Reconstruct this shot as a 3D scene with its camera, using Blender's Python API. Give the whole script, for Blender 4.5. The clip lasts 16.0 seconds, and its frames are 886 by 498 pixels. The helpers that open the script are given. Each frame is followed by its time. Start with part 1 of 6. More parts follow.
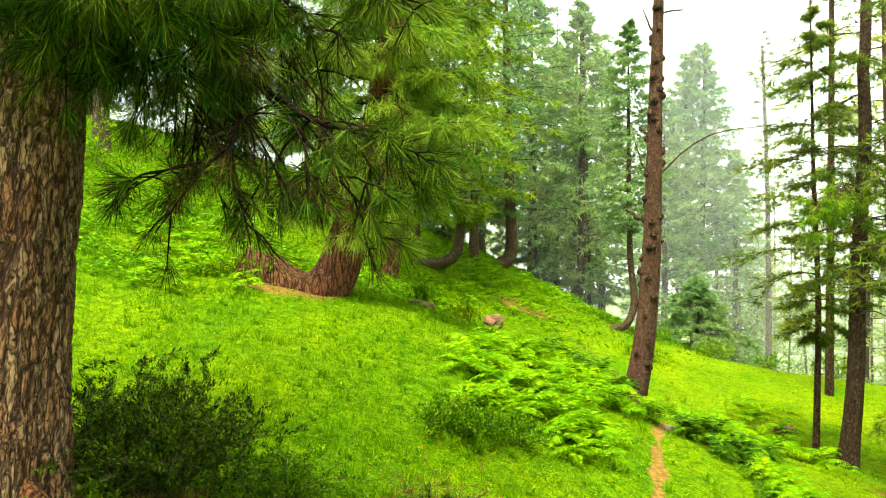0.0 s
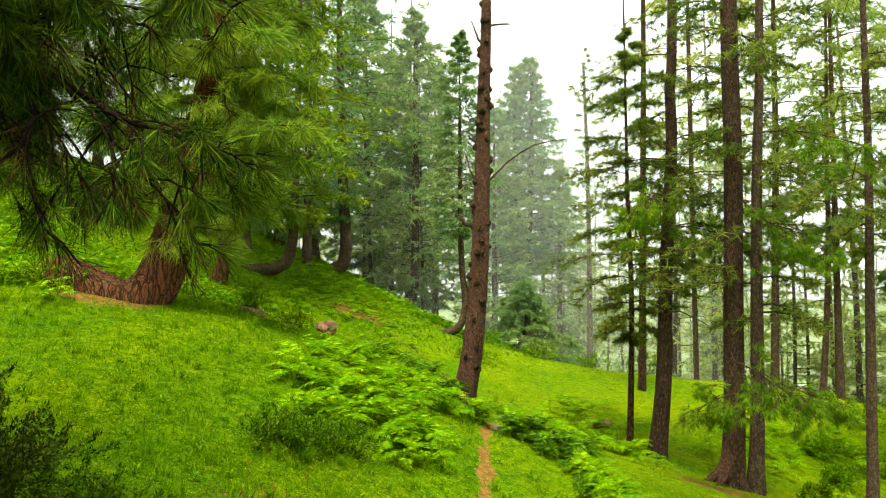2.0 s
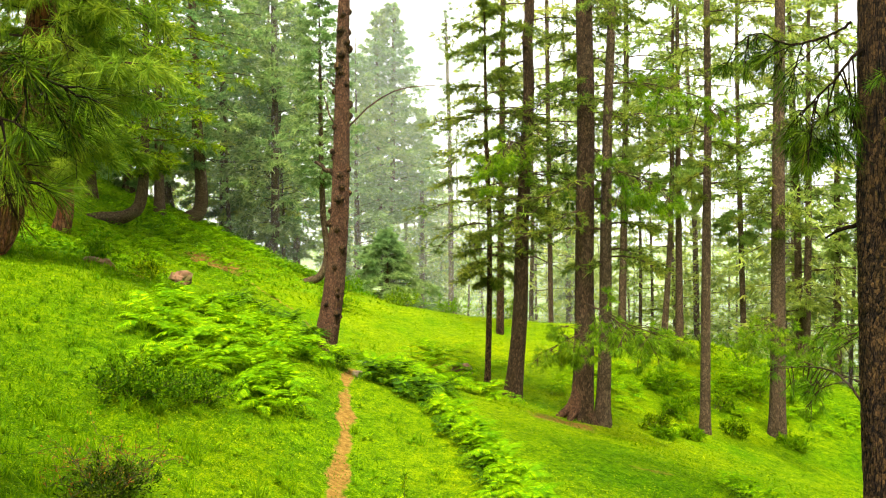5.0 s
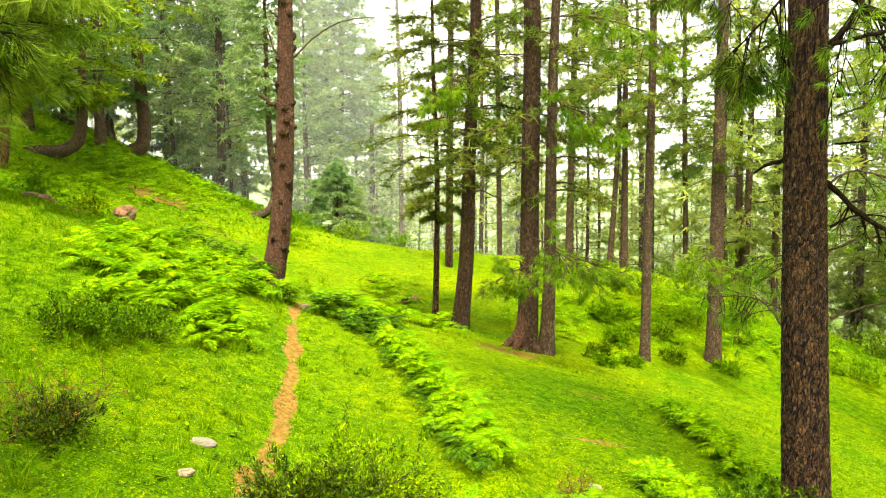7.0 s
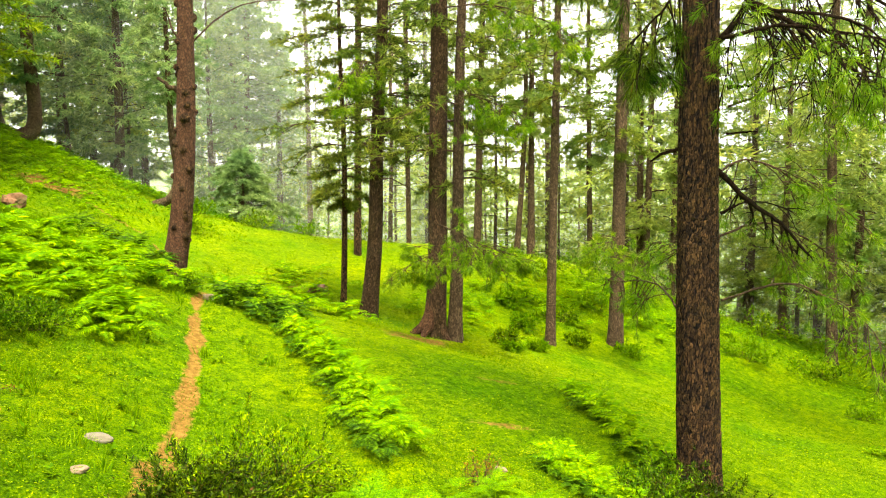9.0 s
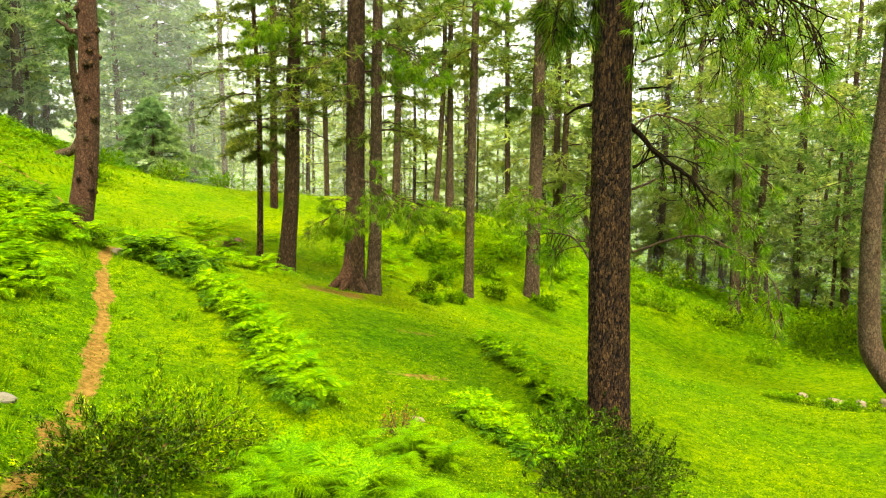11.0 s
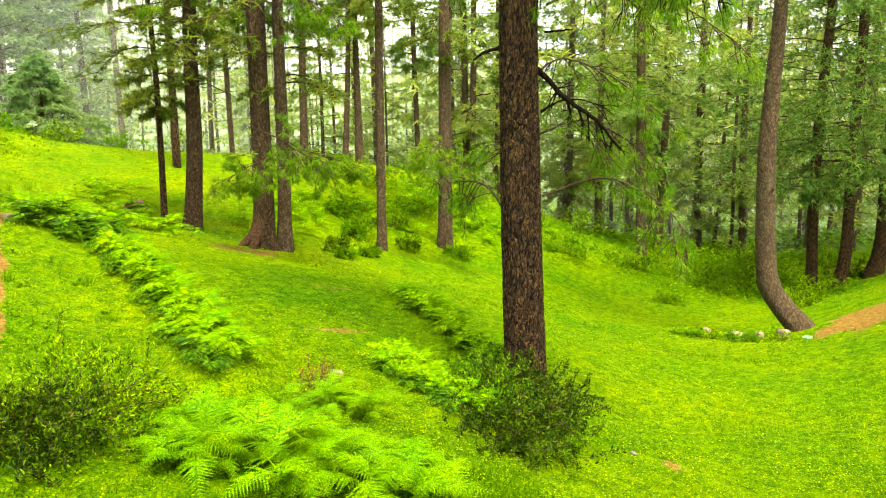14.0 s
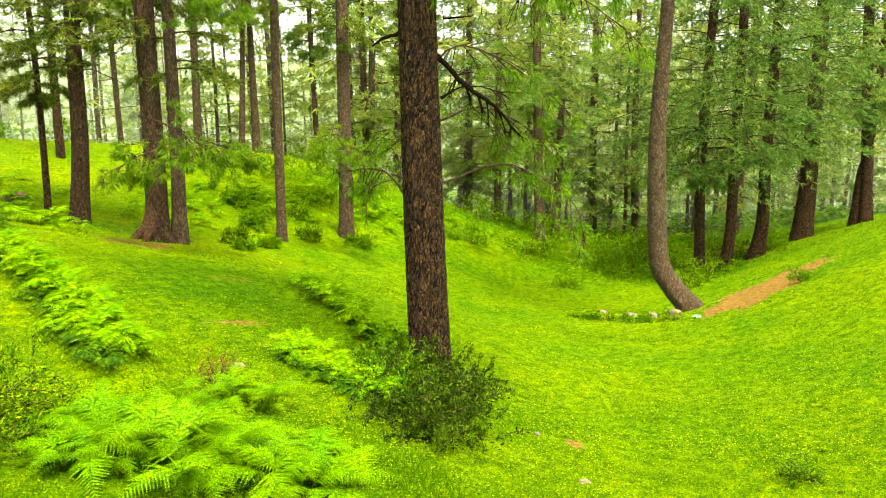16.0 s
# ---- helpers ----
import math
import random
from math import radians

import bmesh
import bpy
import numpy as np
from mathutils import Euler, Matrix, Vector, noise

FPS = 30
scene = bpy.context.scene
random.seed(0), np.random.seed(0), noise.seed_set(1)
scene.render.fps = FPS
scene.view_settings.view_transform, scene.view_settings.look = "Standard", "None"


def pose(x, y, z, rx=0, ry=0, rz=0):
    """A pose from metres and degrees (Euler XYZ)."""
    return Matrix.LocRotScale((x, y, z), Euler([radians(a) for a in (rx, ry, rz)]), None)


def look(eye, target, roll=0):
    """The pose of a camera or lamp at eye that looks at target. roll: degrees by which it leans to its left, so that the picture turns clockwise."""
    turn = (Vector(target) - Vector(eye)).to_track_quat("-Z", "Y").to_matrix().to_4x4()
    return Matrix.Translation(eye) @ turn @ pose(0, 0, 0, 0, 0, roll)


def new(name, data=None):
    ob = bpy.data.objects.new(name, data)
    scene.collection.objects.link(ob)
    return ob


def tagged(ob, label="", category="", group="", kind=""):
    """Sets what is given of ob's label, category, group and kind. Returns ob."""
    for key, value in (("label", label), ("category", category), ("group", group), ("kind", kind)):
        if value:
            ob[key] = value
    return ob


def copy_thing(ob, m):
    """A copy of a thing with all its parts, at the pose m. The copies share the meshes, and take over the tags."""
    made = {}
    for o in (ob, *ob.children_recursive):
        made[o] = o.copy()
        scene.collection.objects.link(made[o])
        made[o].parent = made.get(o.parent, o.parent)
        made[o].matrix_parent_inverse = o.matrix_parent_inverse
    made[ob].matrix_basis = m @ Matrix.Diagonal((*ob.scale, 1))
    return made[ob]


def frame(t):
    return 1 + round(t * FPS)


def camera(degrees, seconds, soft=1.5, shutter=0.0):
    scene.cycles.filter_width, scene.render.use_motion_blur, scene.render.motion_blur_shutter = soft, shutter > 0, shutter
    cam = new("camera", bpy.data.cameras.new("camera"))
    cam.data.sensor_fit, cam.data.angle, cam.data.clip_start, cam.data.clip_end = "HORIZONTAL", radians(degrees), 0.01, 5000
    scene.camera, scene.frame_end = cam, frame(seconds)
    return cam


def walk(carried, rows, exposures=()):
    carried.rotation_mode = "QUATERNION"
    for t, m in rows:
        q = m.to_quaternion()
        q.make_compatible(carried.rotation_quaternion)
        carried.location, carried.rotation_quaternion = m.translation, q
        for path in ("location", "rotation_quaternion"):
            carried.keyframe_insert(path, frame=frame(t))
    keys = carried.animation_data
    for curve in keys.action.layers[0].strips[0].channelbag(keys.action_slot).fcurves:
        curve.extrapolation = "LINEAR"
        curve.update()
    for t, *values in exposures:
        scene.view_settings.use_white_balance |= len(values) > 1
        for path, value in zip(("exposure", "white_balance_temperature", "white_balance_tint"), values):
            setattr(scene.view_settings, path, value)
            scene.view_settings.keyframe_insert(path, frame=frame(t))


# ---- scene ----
cam = camera(57.4, 16.0, soft=1.12)
ROWS = [
    (0.0, 0.000, 0.000, 1.650, 92.82, -0.64, 0.10),
    (0.5, 0.011, 0.008, 1.653, 93.24, -0.62, -2.15),
    (1.0, 0.022, 0.021, 1.655, 93.34, -0.42, -5.52),
    (1.5, 0.038, 0.016, 1.654, 93.32, -0.27, -8.70),
    (2.0, 0.049, 0.014, 1.654, 93.26, 0.01, -11.46),
    (2.5, 0.059, 0.007, 1.649, 93.12, 0.13, -13.92),
    (3.0, 0.063, 0.009, 1.645, 92.99, 0.25, -16.02),
    (3.5, 0.071, 0.009, 1.644, 92.87, 0.39, -17.92),
    (4.0, 0.078, 0.012, 1.638, 92.66, 0.47, -19.36),
    (4.5, 0.081, 0.011, 1.629, 91.45, 0.49, -20.50),
    (5.0, 0.087, 0.019, 1.624, 89.63, 0.46, -21.09),
    (5.2, 0.086, 0.018, 1.623, 88.80, 0.46, -21.32),
    (7.3, 0.123, -0.102, 1.640, 84.75, 0.45, -25.00),
    (7.5, 0.128, -0.104, 1.635, 84.75, 0.35, -25.35),
    (8.0, 0.137, -0.106, 1.638, 84.61, 0.35, -26.73),
    (8.5, 0.136, -0.105, 1.638, 84.31, 0.27, -29.10),
    (9.0, 0.144, -0.104, 1.629, 84.00, 0.27, -30.80),
    (9.5, 0.153, -0.103, 1.630, 83.16, 0.07, -32.51),
    (9.7, 0.155, -0.103, 1.630, 82.93, -0.38, -32.88),
    (11.8, 0.172, -0.104, 1.619, 79.53, 0.53, -38.32),
    (12.0, 0.178, -0.108, 1.612, 79.40, 0.67, -38.59),
    (12.5, 0.176, -0.101, 1.606, 78.89, 0.73, -39.45),
    (13.0, 0.176, -0.096, 1.596, 78.34, 0.91, -40.41),
    (13.5, 0.180, -0.084, 1.589, 77.78, 0.81, -41.46),
    (14.0, 0.184, -0.078, 1.584, 77.46, 0.71, -42.92),
    (14.5, 0.185, -0.073, 1.579, 77.24, 0.56, -44.62),
    (15.0, 0.184, -0.069, 1.570, 77.05, 0.28, -46.55),
    (15.5, 0.187, -0.069, 1.573, 76.77, 0.17, -48.43),
    (16.0, 0.186, -0.062, 1.563, 76.68, 0.18, -49.95),
]
EXPOSURES = [(0.0, 2.28, 6600, 2), (0.5, 1.97, 6580, 3), (1.0, 1.78, 6600, 3), (2.0, 1.58, 6700, 7), (3.0, 1.55, 6750, 10), (4.0, 1.76, 6800, 11), (5.0, 2.08, 6850, 12), (7.5, 2.39, 7100, 14), (9.5, 2.2, 7150, 12), (12.0, 2.1, 7050, 8), (13.0, 2.24, 7000, 7), (16.0, 2.3, 7000, 7)]
walk(cam, [(t, pose(x, y, z, rx, ry, rz)) for t, x, y, z, rx, ry, rz in ROWS], EXPOSURES)

# ---- sky and sun: a bright white overcast ----
world = bpy.data.worlds.new("overcast_sky")
scene.world = world
world.use_nodes = True
wn, wl = world.node_tree.nodes, world.node_tree.links
wn.clear()
sky = wn.new("ShaderNodeTexSky")
sky.sky_type, sky.sun_disc = "NISHITA", False
sky.sun_elevation, sky.sun_rotation = radians(67.6), radians(194)
sky.air_density, sky.dust_density = 1.0, 4.0
cloud = wn.new("ShaderNodeMix")
cloud.data_type = "RGBA"
cloud.inputs[0].default_value = 0.82
cloud.inputs[7].default_value = (11.3, 11.7, 13.0, 1)
wl.new(sky.outputs[0], cloud.inputs[6])
back = wn.new("ShaderNodeBackground")
back.inputs[1].default_value = 0.063
wl.new(cloud.outputs[2], back.inputs[0])
wout = wn.new("ShaderNodeOutputWorld")
wl.new(back.outputs[0], wout.inputs[0])

sun = new("sun", bpy.data.lights.new("sun", "SUN"))
sun.data.energy, sun.data.angle, sun.data.color = 3.0, radians(20), (1.0, 0.945, 0.82)
sun.matrix_world = look((-4, -16, 40), (0, 0, 0))


# ---- materials ----
def material(name):
    m = bpy.data.materials.new(name)
    m.use_nodes = True
    n, l = m.node_tree.nodes, m.node_tree.links
    n.clear()
    out = n.new("ShaderNodeOutputMaterial")
    return m, n, l, out


def ramp(n, stops):
    r = n.new("ShaderNodeValToRGB")
    while len(r.color_ramp.elements) < len(stops):
        r.color_ramp.elements.new(0.5)
    for e, (p, c) in zip(r.color_ramp.elements, stops):
        e.position, e.color = p, (*c, 1)
    return r


def noise_tex(n, l, scale, detail=4.0, rough=0.6, coord=None):
    t = n.new("ShaderNodeTexNoise")
    t.inputs["Scale"].default_value, t.inputs["Detail"].default_value, t.inputs["Roughness"].default_value = scale, detail, rough
    if coord:
        l.new(coord, t.inputs["Vector"])
    return t


def mixed(n, l, a, b, fac, mode="MIX"):
    x = n.new("ShaderNodeMix")
    x.data_type, x.blend_type = "RGBA", mode
    for value, socket in ((fac, x.inputs[0]), (a, x.inputs[6]), (b, x.inputs[7])):
        if hasattr(value, "is_linked"):
            l.new(value, socket)
        else:
            socket.default_value = value if not isinstance(value, tuple) else (*value, 1)
    return x.outputs[2]


def leafy(name, dark, mid, light, patch=1.2, through_light=0.35, rough=0.5, brown=None, gloss=0.1, fleck=1.0, spread=1.0):
    """Leaves, needles or blades: a tone of its own for each one, and wider patches."""
    m, n, l, out = material(name)
    geo, tc, ob = n.new("ShaderNodeNewGeometry"), n.new("ShaderNodeTexCoord"), n.new("ShaderNodeObjectInfo")
    tones = [(0.0, dark), (0.5, mid), (1.0, light)]
    if brown:
        tones = [(0.0, brown), (0.05, dark), (0.5, mid), (1.0, light)]
    r = ramp(n, tones)
    l.new(geo.outputs["Random Per Island"], r.inputs[0])
    wide = noise_tex(n, l, patch, 3, 0.6, geo.outputs["Position"])
    wr = ramp(n, [(0.3, (1 - 0.4 * spread, 1 - 0.2 * spread, 1 - 0.25 * spread)), (0.7, (1 + 0.3 * spread, 1 + 0.13 * spread, 1.0))])
    l.new(wide.outputs[0], wr.inputs[0])
    c = mixed(n, l, r.outputs[0], wr.outputs[0], 1.0, "MULTIPLY")
    small = noise_tex(n, l, patch * 7, 2, 0.6, geo.outputs["Position"])
    sr = ramp(n, [(0.32, (1 - 0.38 * fleck, 1 - 0.28 * fleck, 1 - 0.2 * fleck)), (0.68, (1 + 0.4 * fleck, 1 + 0.22 * fleck, 1.0))])
    l.new(small.outputs[0], sr.inputs[0])
    c = mixed(n, l, c, sr.outputs[0], 1.0, "MULTIPLY")
    orr = ramp(n, [(0.0, (0.85, 0.92, 0.9)), (1.0, (1.12, 1.06, 1.0))])
    l.new(ob.outputs["Random"], orr.inputs[0])
    c = mixed(n, l, c, orr.outputs[0], 1.0, "MULTIPLY")
    p = n.new("ShaderNodeBsdfPrincipled")
    p.inputs["Roughness"].default_value = rough
    p.inputs["Specular IOR Level"].default_value = gloss
    l.new(c, p.inputs["Base Color"])
    t = n.new("ShaderNodeBsdfTranslucent")
    l.new(c, t.inputs[0])
    mx = n.new("ShaderNodeMixShader")
    mx.inputs[0].default_value = through_light
    l.new(p.outputs[0], mx.inputs[1])
    l.new(t.outputs[0], mx.inputs[2])
    l.new(mx.outputs[0], out.inputs[0])
    return m


def bark(name, plate, ridge, fissure, lichen, scale=26.0, stretch=0.25, depth=0.02, gloss=0.15, crack=0.12):
    """Furrowed bark: plates of several tones parted by broken fissures, finer cracks, lichen in patches."""
    m, n, l, out = material(name)
    tc = n.new("ShaderNodeTexCoord")
    mp = n.new("ShaderNodeMapping")
    mp.inputs["Scale"].default_value = (1, 1, stretch)
    l.new(tc.outputs["Object"], mp.inputs[0])
    bend = noise_tex(n, l, scale * 0.55, 4, 0.65, mp.outputs[0])
    warp = n.new("ShaderNodeVectorMath")
    warp.operation = "MULTIPLY_ADD"
    l.new(bend.outputs[1], warp.inputs[0])
    warp.inputs[1].default_value = (1.7 / scale, 1.7 / scale, 1.7 / scale)
    l.new(mp.outputs[0], warp.inputs[2])

    def cell(k, feature):
        v = n.new("ShaderNodeTexVoronoi")
        v.feature = feature
        v.inputs["Scale"].default_value = k
        l.new(warp.outputs[0], v.inputs["Vector"])
        return v

    flake = n.new("ShaderNodeSeparateColor")
    l.new(cell(scale, "F1").outputs["Color"], flake.inputs[0])
    soft = n.new("ShaderNodeMapping")
    soft.inputs["Scale"].default_value = (1, 1, 0.6)
    l.new(tc.outputs["Object"], soft.inputs[0])
    fine = noise_tex(n, l, 70, 6, 0.75, soft.outputs[0])
    wide = noise_tex(n, l, 2.5, 4, 0.6, tc.outputs["Object"])
    tone = mixed(n, l, plate, ridge, flake.outputs[0])
    fr = ramp(n, [(0.28, (0.5, 0.48, 0.46)), (0.72, (1.5, 1.42, 1.35))])
    l.new(fine.outputs[0], fr.inputs[0])
    tone = mixed(n, l, tone, fr.outputs[0], 1.0, "MULTIPLY")
    lr = ramp(n, [(0.52, (0, 0, 0)), (0.72, (0.5, 0.5, 0.5))])
    l.new(wide.outputs[0], lr.inputs[0])
    tone = mixed(n, l, tone, lichen, lr.outputs[0])
    big = ramp(n, [(0.0, (0.05, 0.05, 0.05)), (crack, (1, 1, 1))])
    l.new(cell(scale, "DISTANCE_TO_EDGE").outputs["Distance"], big.inputs[0])
    small = ramp(n, [(0.0, (0.35, 0.35, 0.35)), (0.1, (1, 1, 1))])
    l.new(cell(scale * 2.3, "DISTANCE_TO_EDGE").outputs["Distance"], small.inputs[0])
    both = mixed(n, l, big.outputs[0], small.outputs[0], 1.0, "MULTIPLY")
    cut = n.new("ShaderNodeAttribute")
    cut.attribute_name = "furrow"
    cr = ramp(n, [(0.45, (1, 1, 1)), (0.9, (0, 0, 0))])
    l.new(cut.outputs["Fac"], cr.inputs[0])
    both = mixed(n, l, both, cr.outputs[0], 1.0, "MULTIPLY")
    tone = mixed(n, l, fissure, tone, both)
    h = n.new("ShaderNodeMath")
    h.operation = "MULTIPLY_ADD"
    l.new(fine.outputs[0], h.inputs[0])
    h.inputs[1].default_value = 0.4
    l.new(both, h.inputs[2])
    h2 = n.new("ShaderNodeMath")
    h2.operation = "MULTIPLY_ADD"
    l.new(flake.outputs[1], h2.inputs[0])
    h2.inputs[1].default_value = 0.5
    l.new(h.outputs[0], h2.inputs[2])
    b = n.new("ShaderNodeBump")
    b.inputs["Strength"].default_value, b.inputs["Distance"].default_value = 1.0, depth
    l.new(h2.outputs[0], b.inputs["Height"])
    p = n.new("ShaderNodeBsdfPrincipled")
    p.inputs["Roughness"].default_value = 0.88
    p.inputs["Specular IOR Level"].default_value = gloss
    l.new(tone, p.inputs["Base Color"])
    l.new(b.outputs[0], p.inputs["Normal"])
    l.new(p.outputs[0], out.inputs[0])
    return m


def rocky(name, a, b_, moss):
    m, n, l, out = material(name)
    tc = n.new("ShaderNodeTexCoord")
    fine = noise_tex(n, l, 35, 6, 0.7, tc.outputs["Object"])
    wide = noise_tex(n, l, 6, 4, 0.6, tc.outputs["Object"])
    c = mixed(n, l, a, b_, fine.outputs[0])
    r = ramp(n, [(0.5, (0, 0, 0)), (0.68, (0.7, 0.7, 0.7))])
    l.new(wide.outputs[0], r.inputs[0])
    c = mixed(n, l, c, moss, r.outputs[0])
    b = n.new("ShaderNodeBump")
    b.inputs["Strength"].default_value, b.inputs["Distance"].default_value = 0.7, 0.01
    l.new(fine.outputs[0], b.inputs["Height"])
    p = n.new("ShaderNodeBsdfPrincipled")
    p.inputs["Roughness"].default_value = 0.85
    l.new(c, p.inputs["Base Color"])
    l.new(b.outputs[0], p.inputs["Normal"])
    l.new(p.outputs[0], out.inputs[0])
    return m


def soil_and_turf():
    m, n, l, out = material("turf_and_earth")
    geo = n.new("ShaderNodeNewGeometry")
    at = n.new("ShaderNodeAttribute")
    at.attribute_name = "earth"
    fine = noise_tex(n, l, 22, 6, 0.7, geo.outputs["Position"])
    wide = noise_tex(n, l, 0.55, 4, 0.6, geo.outputs["Position"])
    grain = noise_tex(n, l, 75, 4, 0.7, geo.outputs["Position"])
    lump = noise_tex(n, l, 9, 3, 0.6, geo.outputs["Position"])
    tuft = 0.0
    for tex, share in ((grain, 0.5), (fine, 0.25), (lump, 0.25)):
        add = n.new("ShaderNodeMath")
        add.operation = "MULTIPLY_ADD"
        l.new(tex.outputs[0], add.inputs[0])
        add.inputs[1].default_value = share
        if tuft:
            l.new(tuft.outputs[0], add.inputs[2])
        else:
            add.inputs[2].default_value = 0.0
        tuft = add
    gr = ramp(n, [(0.41, (0.02, 0.063, 0.0005)), (0.5, (0.072, 0.16, 0.0006)), (0.59, (0.17, 0.255, 0.001))])
    l.new(tuft.outputs[0], gr.inputs[0])
    # Yellower turf tones that also carry the open meadow's brighter light.
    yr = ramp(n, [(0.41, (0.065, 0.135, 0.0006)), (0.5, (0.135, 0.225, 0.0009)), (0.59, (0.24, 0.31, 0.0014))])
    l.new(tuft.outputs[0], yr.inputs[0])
    paleness = n.new("ShaderNodeAttribute")
    paleness.attribute_name = "paleness"
    turf = mixed(n, l, gr.outputs[0], yr.outputs[0], paleness.outputs["Fac"])
    wr = ramp(n, [(0.32, (0.62, 0.82, 0.8)), (0.68, (1.45, 1.15, 1.0))])
    l.new(wide.outputs[0], wr.inputs[0])
    g = mixed(n, l, turf, wr.outputs[0], 1.0, "MULTIPLY")
    er = ramp(n, [(0.3, (0.10, 0.05, 0.007)), (0.5, (0.195, 0.115, 0.022)), (0.7, (0.31, 0.185, 0.042))])
    l.new(fine.outputs[0], er.inputs[0])
    edge = n.new("ShaderNodeMath")
    edge.operation = "MULTIPLY_ADD"
    l.new(fine.outputs[0], edge.inputs[0])
    edge.inputs[1].default_value = 0.9
    l.new(at.outputs["Fac"], edge.inputs[2])
    ed = ramp(n, [(0.7, (0, 0, 0)), (1.0, (1, 1, 1))])
    l.new(edge.outputs[0], ed.inputs[0])
    c = mixed(n, l, g, er.outputs[0], ed.outputs[0])
    b = n.new("ShaderNodeBump")
    b.inputs["Strength"].default_value, b.inputs["Distance"].default_value = 0.9, 0.06
    l.new(tuft.outputs[0], b.inputs["Height"])
    p = n.new("ShaderNodeBsdfPrincipled")
    p.inputs["Roughness"].default_value = 0.95
    p.inputs["Specular IOR Level"].default_value = 0.03
    l.new(c, p.inputs["Base Color"])
    l.new(b.outputs[0], p.inputs["Normal"])
    l.new(p.outputs[0], out.inputs[0])
    return m


def misty(name, thick):
    """Thin drifting mist: lets most light through and scatters the rest."""
    m, n, l, out = material(name)
    geo = n.new("ShaderNodeNewGeometry")
    w = noise_tex(n, l, 0.09, 3, 0.55, geo.outputs["Position"])
    r = n.new("ShaderNodeMapRange")
    r.inputs[1].default_value, r.inputs[2].default_value = 0.3, 0.7
    r.inputs[3].default_value, r.inputs[4].default_value = thick * 0.45, thick * 1.5
    l.new(w.outputs[0], r.inputs[0])
    lie = n.new("ShaderNodeVectorMath")
    lie.operation = "DOT_PRODUCT"
    l.new(geo.outputs["Position"], lie.inputs[0])
    lie.inputs[1].default_value = (0.85, -0.53, 0)
    thin = n.new("ShaderNodeMapRange")
    thin.inputs[1].default_value, thin.inputs[2].default_value, thin.inputs[3].default_value, thin.inputs[4].default_value = -12, 16, 1.0, 0.7
    l.new(lie.outputs["Value"], thin.inputs[0])
    veil = n.new("ShaderNodeMath")
    veil.operation = "MULTIPLY"
    l.new(r.outputs[0], veil.inputs[0])
    l.new(thin.outputs[0], veil.inputs[1])
    d, t, clear, both, mx = (n.new(k) for k in ("ShaderNodeBsdfDiffuse", "ShaderNodeBsdfTranslucent", "ShaderNodeBsdfTransparent", "ShaderNodeMixShader", "ShaderNodeMixShader"))
    d.inputs[0].default_value = t.inputs[0].default_value = (0.93, 0.97, 0.91, 1)
    both.inputs[0].default_value = 0.5
    l.new(d.outputs[0], both.inputs[1])
    l.new(t.outputs[0], both.inputs[2])
    l.new(veil.outputs[0], mx.inputs[0])
    l.new(clear.outputs[0], mx.inputs[1])
    l.new(both.outputs[0], mx.inputs[2])
    l.new(mx.outputs[0], out.inputs[0])
    return m


TURF = soil_and_turf()
GRASS = leafy("grass_blade", (0.046, 0.12, 0.0005), (0.076, 0.173, 0.0006), (0.13, 0.237, 0.0009), 0.5, 0.6, 0.7, gloss=0.02, fleck=0.3, spread=0.9)
# Yellowish blades, their colour paled for the brighter open meadow.
GRASS_PALE = leafy("pale_meadow_grass_blade", (0.085, 0.17, 0.0008), (0.135, 0.235, 0.001), (0.215, 0.305, 0.0014), 0.5, 0.6, 0.7, gloss=0.02, fleck=0.3, spread=0.7)
HERB = leafy("herb_leaf", (0.026, 0.08, 0.0009), (0.09, 0.182, 0.0012), (0.28, 0.36, 0.003), 0.5, 0.4, 0.6, gloss=0.04, fleck=0.5, spread=0.9)
# Herbs of the same meadow, yellowish and paled likewise for its light.
HERB_PALE = leafy("yellowish_herb_leaf", (0.06, 0.135, 0.001), (0.145, 0.245, 0.0014), (0.34, 0.41, 0.003), 0.5, 0.4, 0.6, gloss=0.04, fleck=0.5, spread=0.7)
WEED = leafy("weed_leaf", (0.05, 0.14, 0.0012), (0.1, 0.225, 0.0016), (0.2, 0.33, 0.003), 2.5, 0.45, 0.6, gloss=0.04, fleck=0.4, spread=0.6)
FERN = leafy("fern_frond", (0.055, 0.165, 0.0012), (0.12, 0.265, 0.0015), (0.235, 0.39, 0.002), 2.0, 0.25, 0.6, gloss=0.03, fleck=0.3, spread=0.8)
FERN_NEAR = leafy("feathery_fern_frond", (0.038, 0.125, 0.0012), (0.092, 0.22, 0.0015), (0.2, 0.345, 0.002), 3.0, 0.25, 0.6, gloss=0.03, fleck=0.4, spread=0.9)
# Serves the dark fern clumps and the shade painted under fern rows.
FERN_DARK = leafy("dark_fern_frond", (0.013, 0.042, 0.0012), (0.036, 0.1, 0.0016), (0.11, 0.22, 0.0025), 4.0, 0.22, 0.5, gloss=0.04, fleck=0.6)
BANK_LEAF = leafy("bank_undergrowth_leaf", (0.04, 0.13, 0.003), (0.085, 0.215, 0.004), (0.16, 0.31, 0.006), 1.2, 0.3, 0.6, gloss=0.03, fleck=0.4, spread=0.8)
SHRUB = leafy("shrub_leaf", (0.006, 0.017, 0.0012), (0.021, 0.05, 0.0016), (0.09, 0.15, 0.003), 4.0, 0.2, 0.4, (0.06, 0.034, 0.008), gloss=0.03)
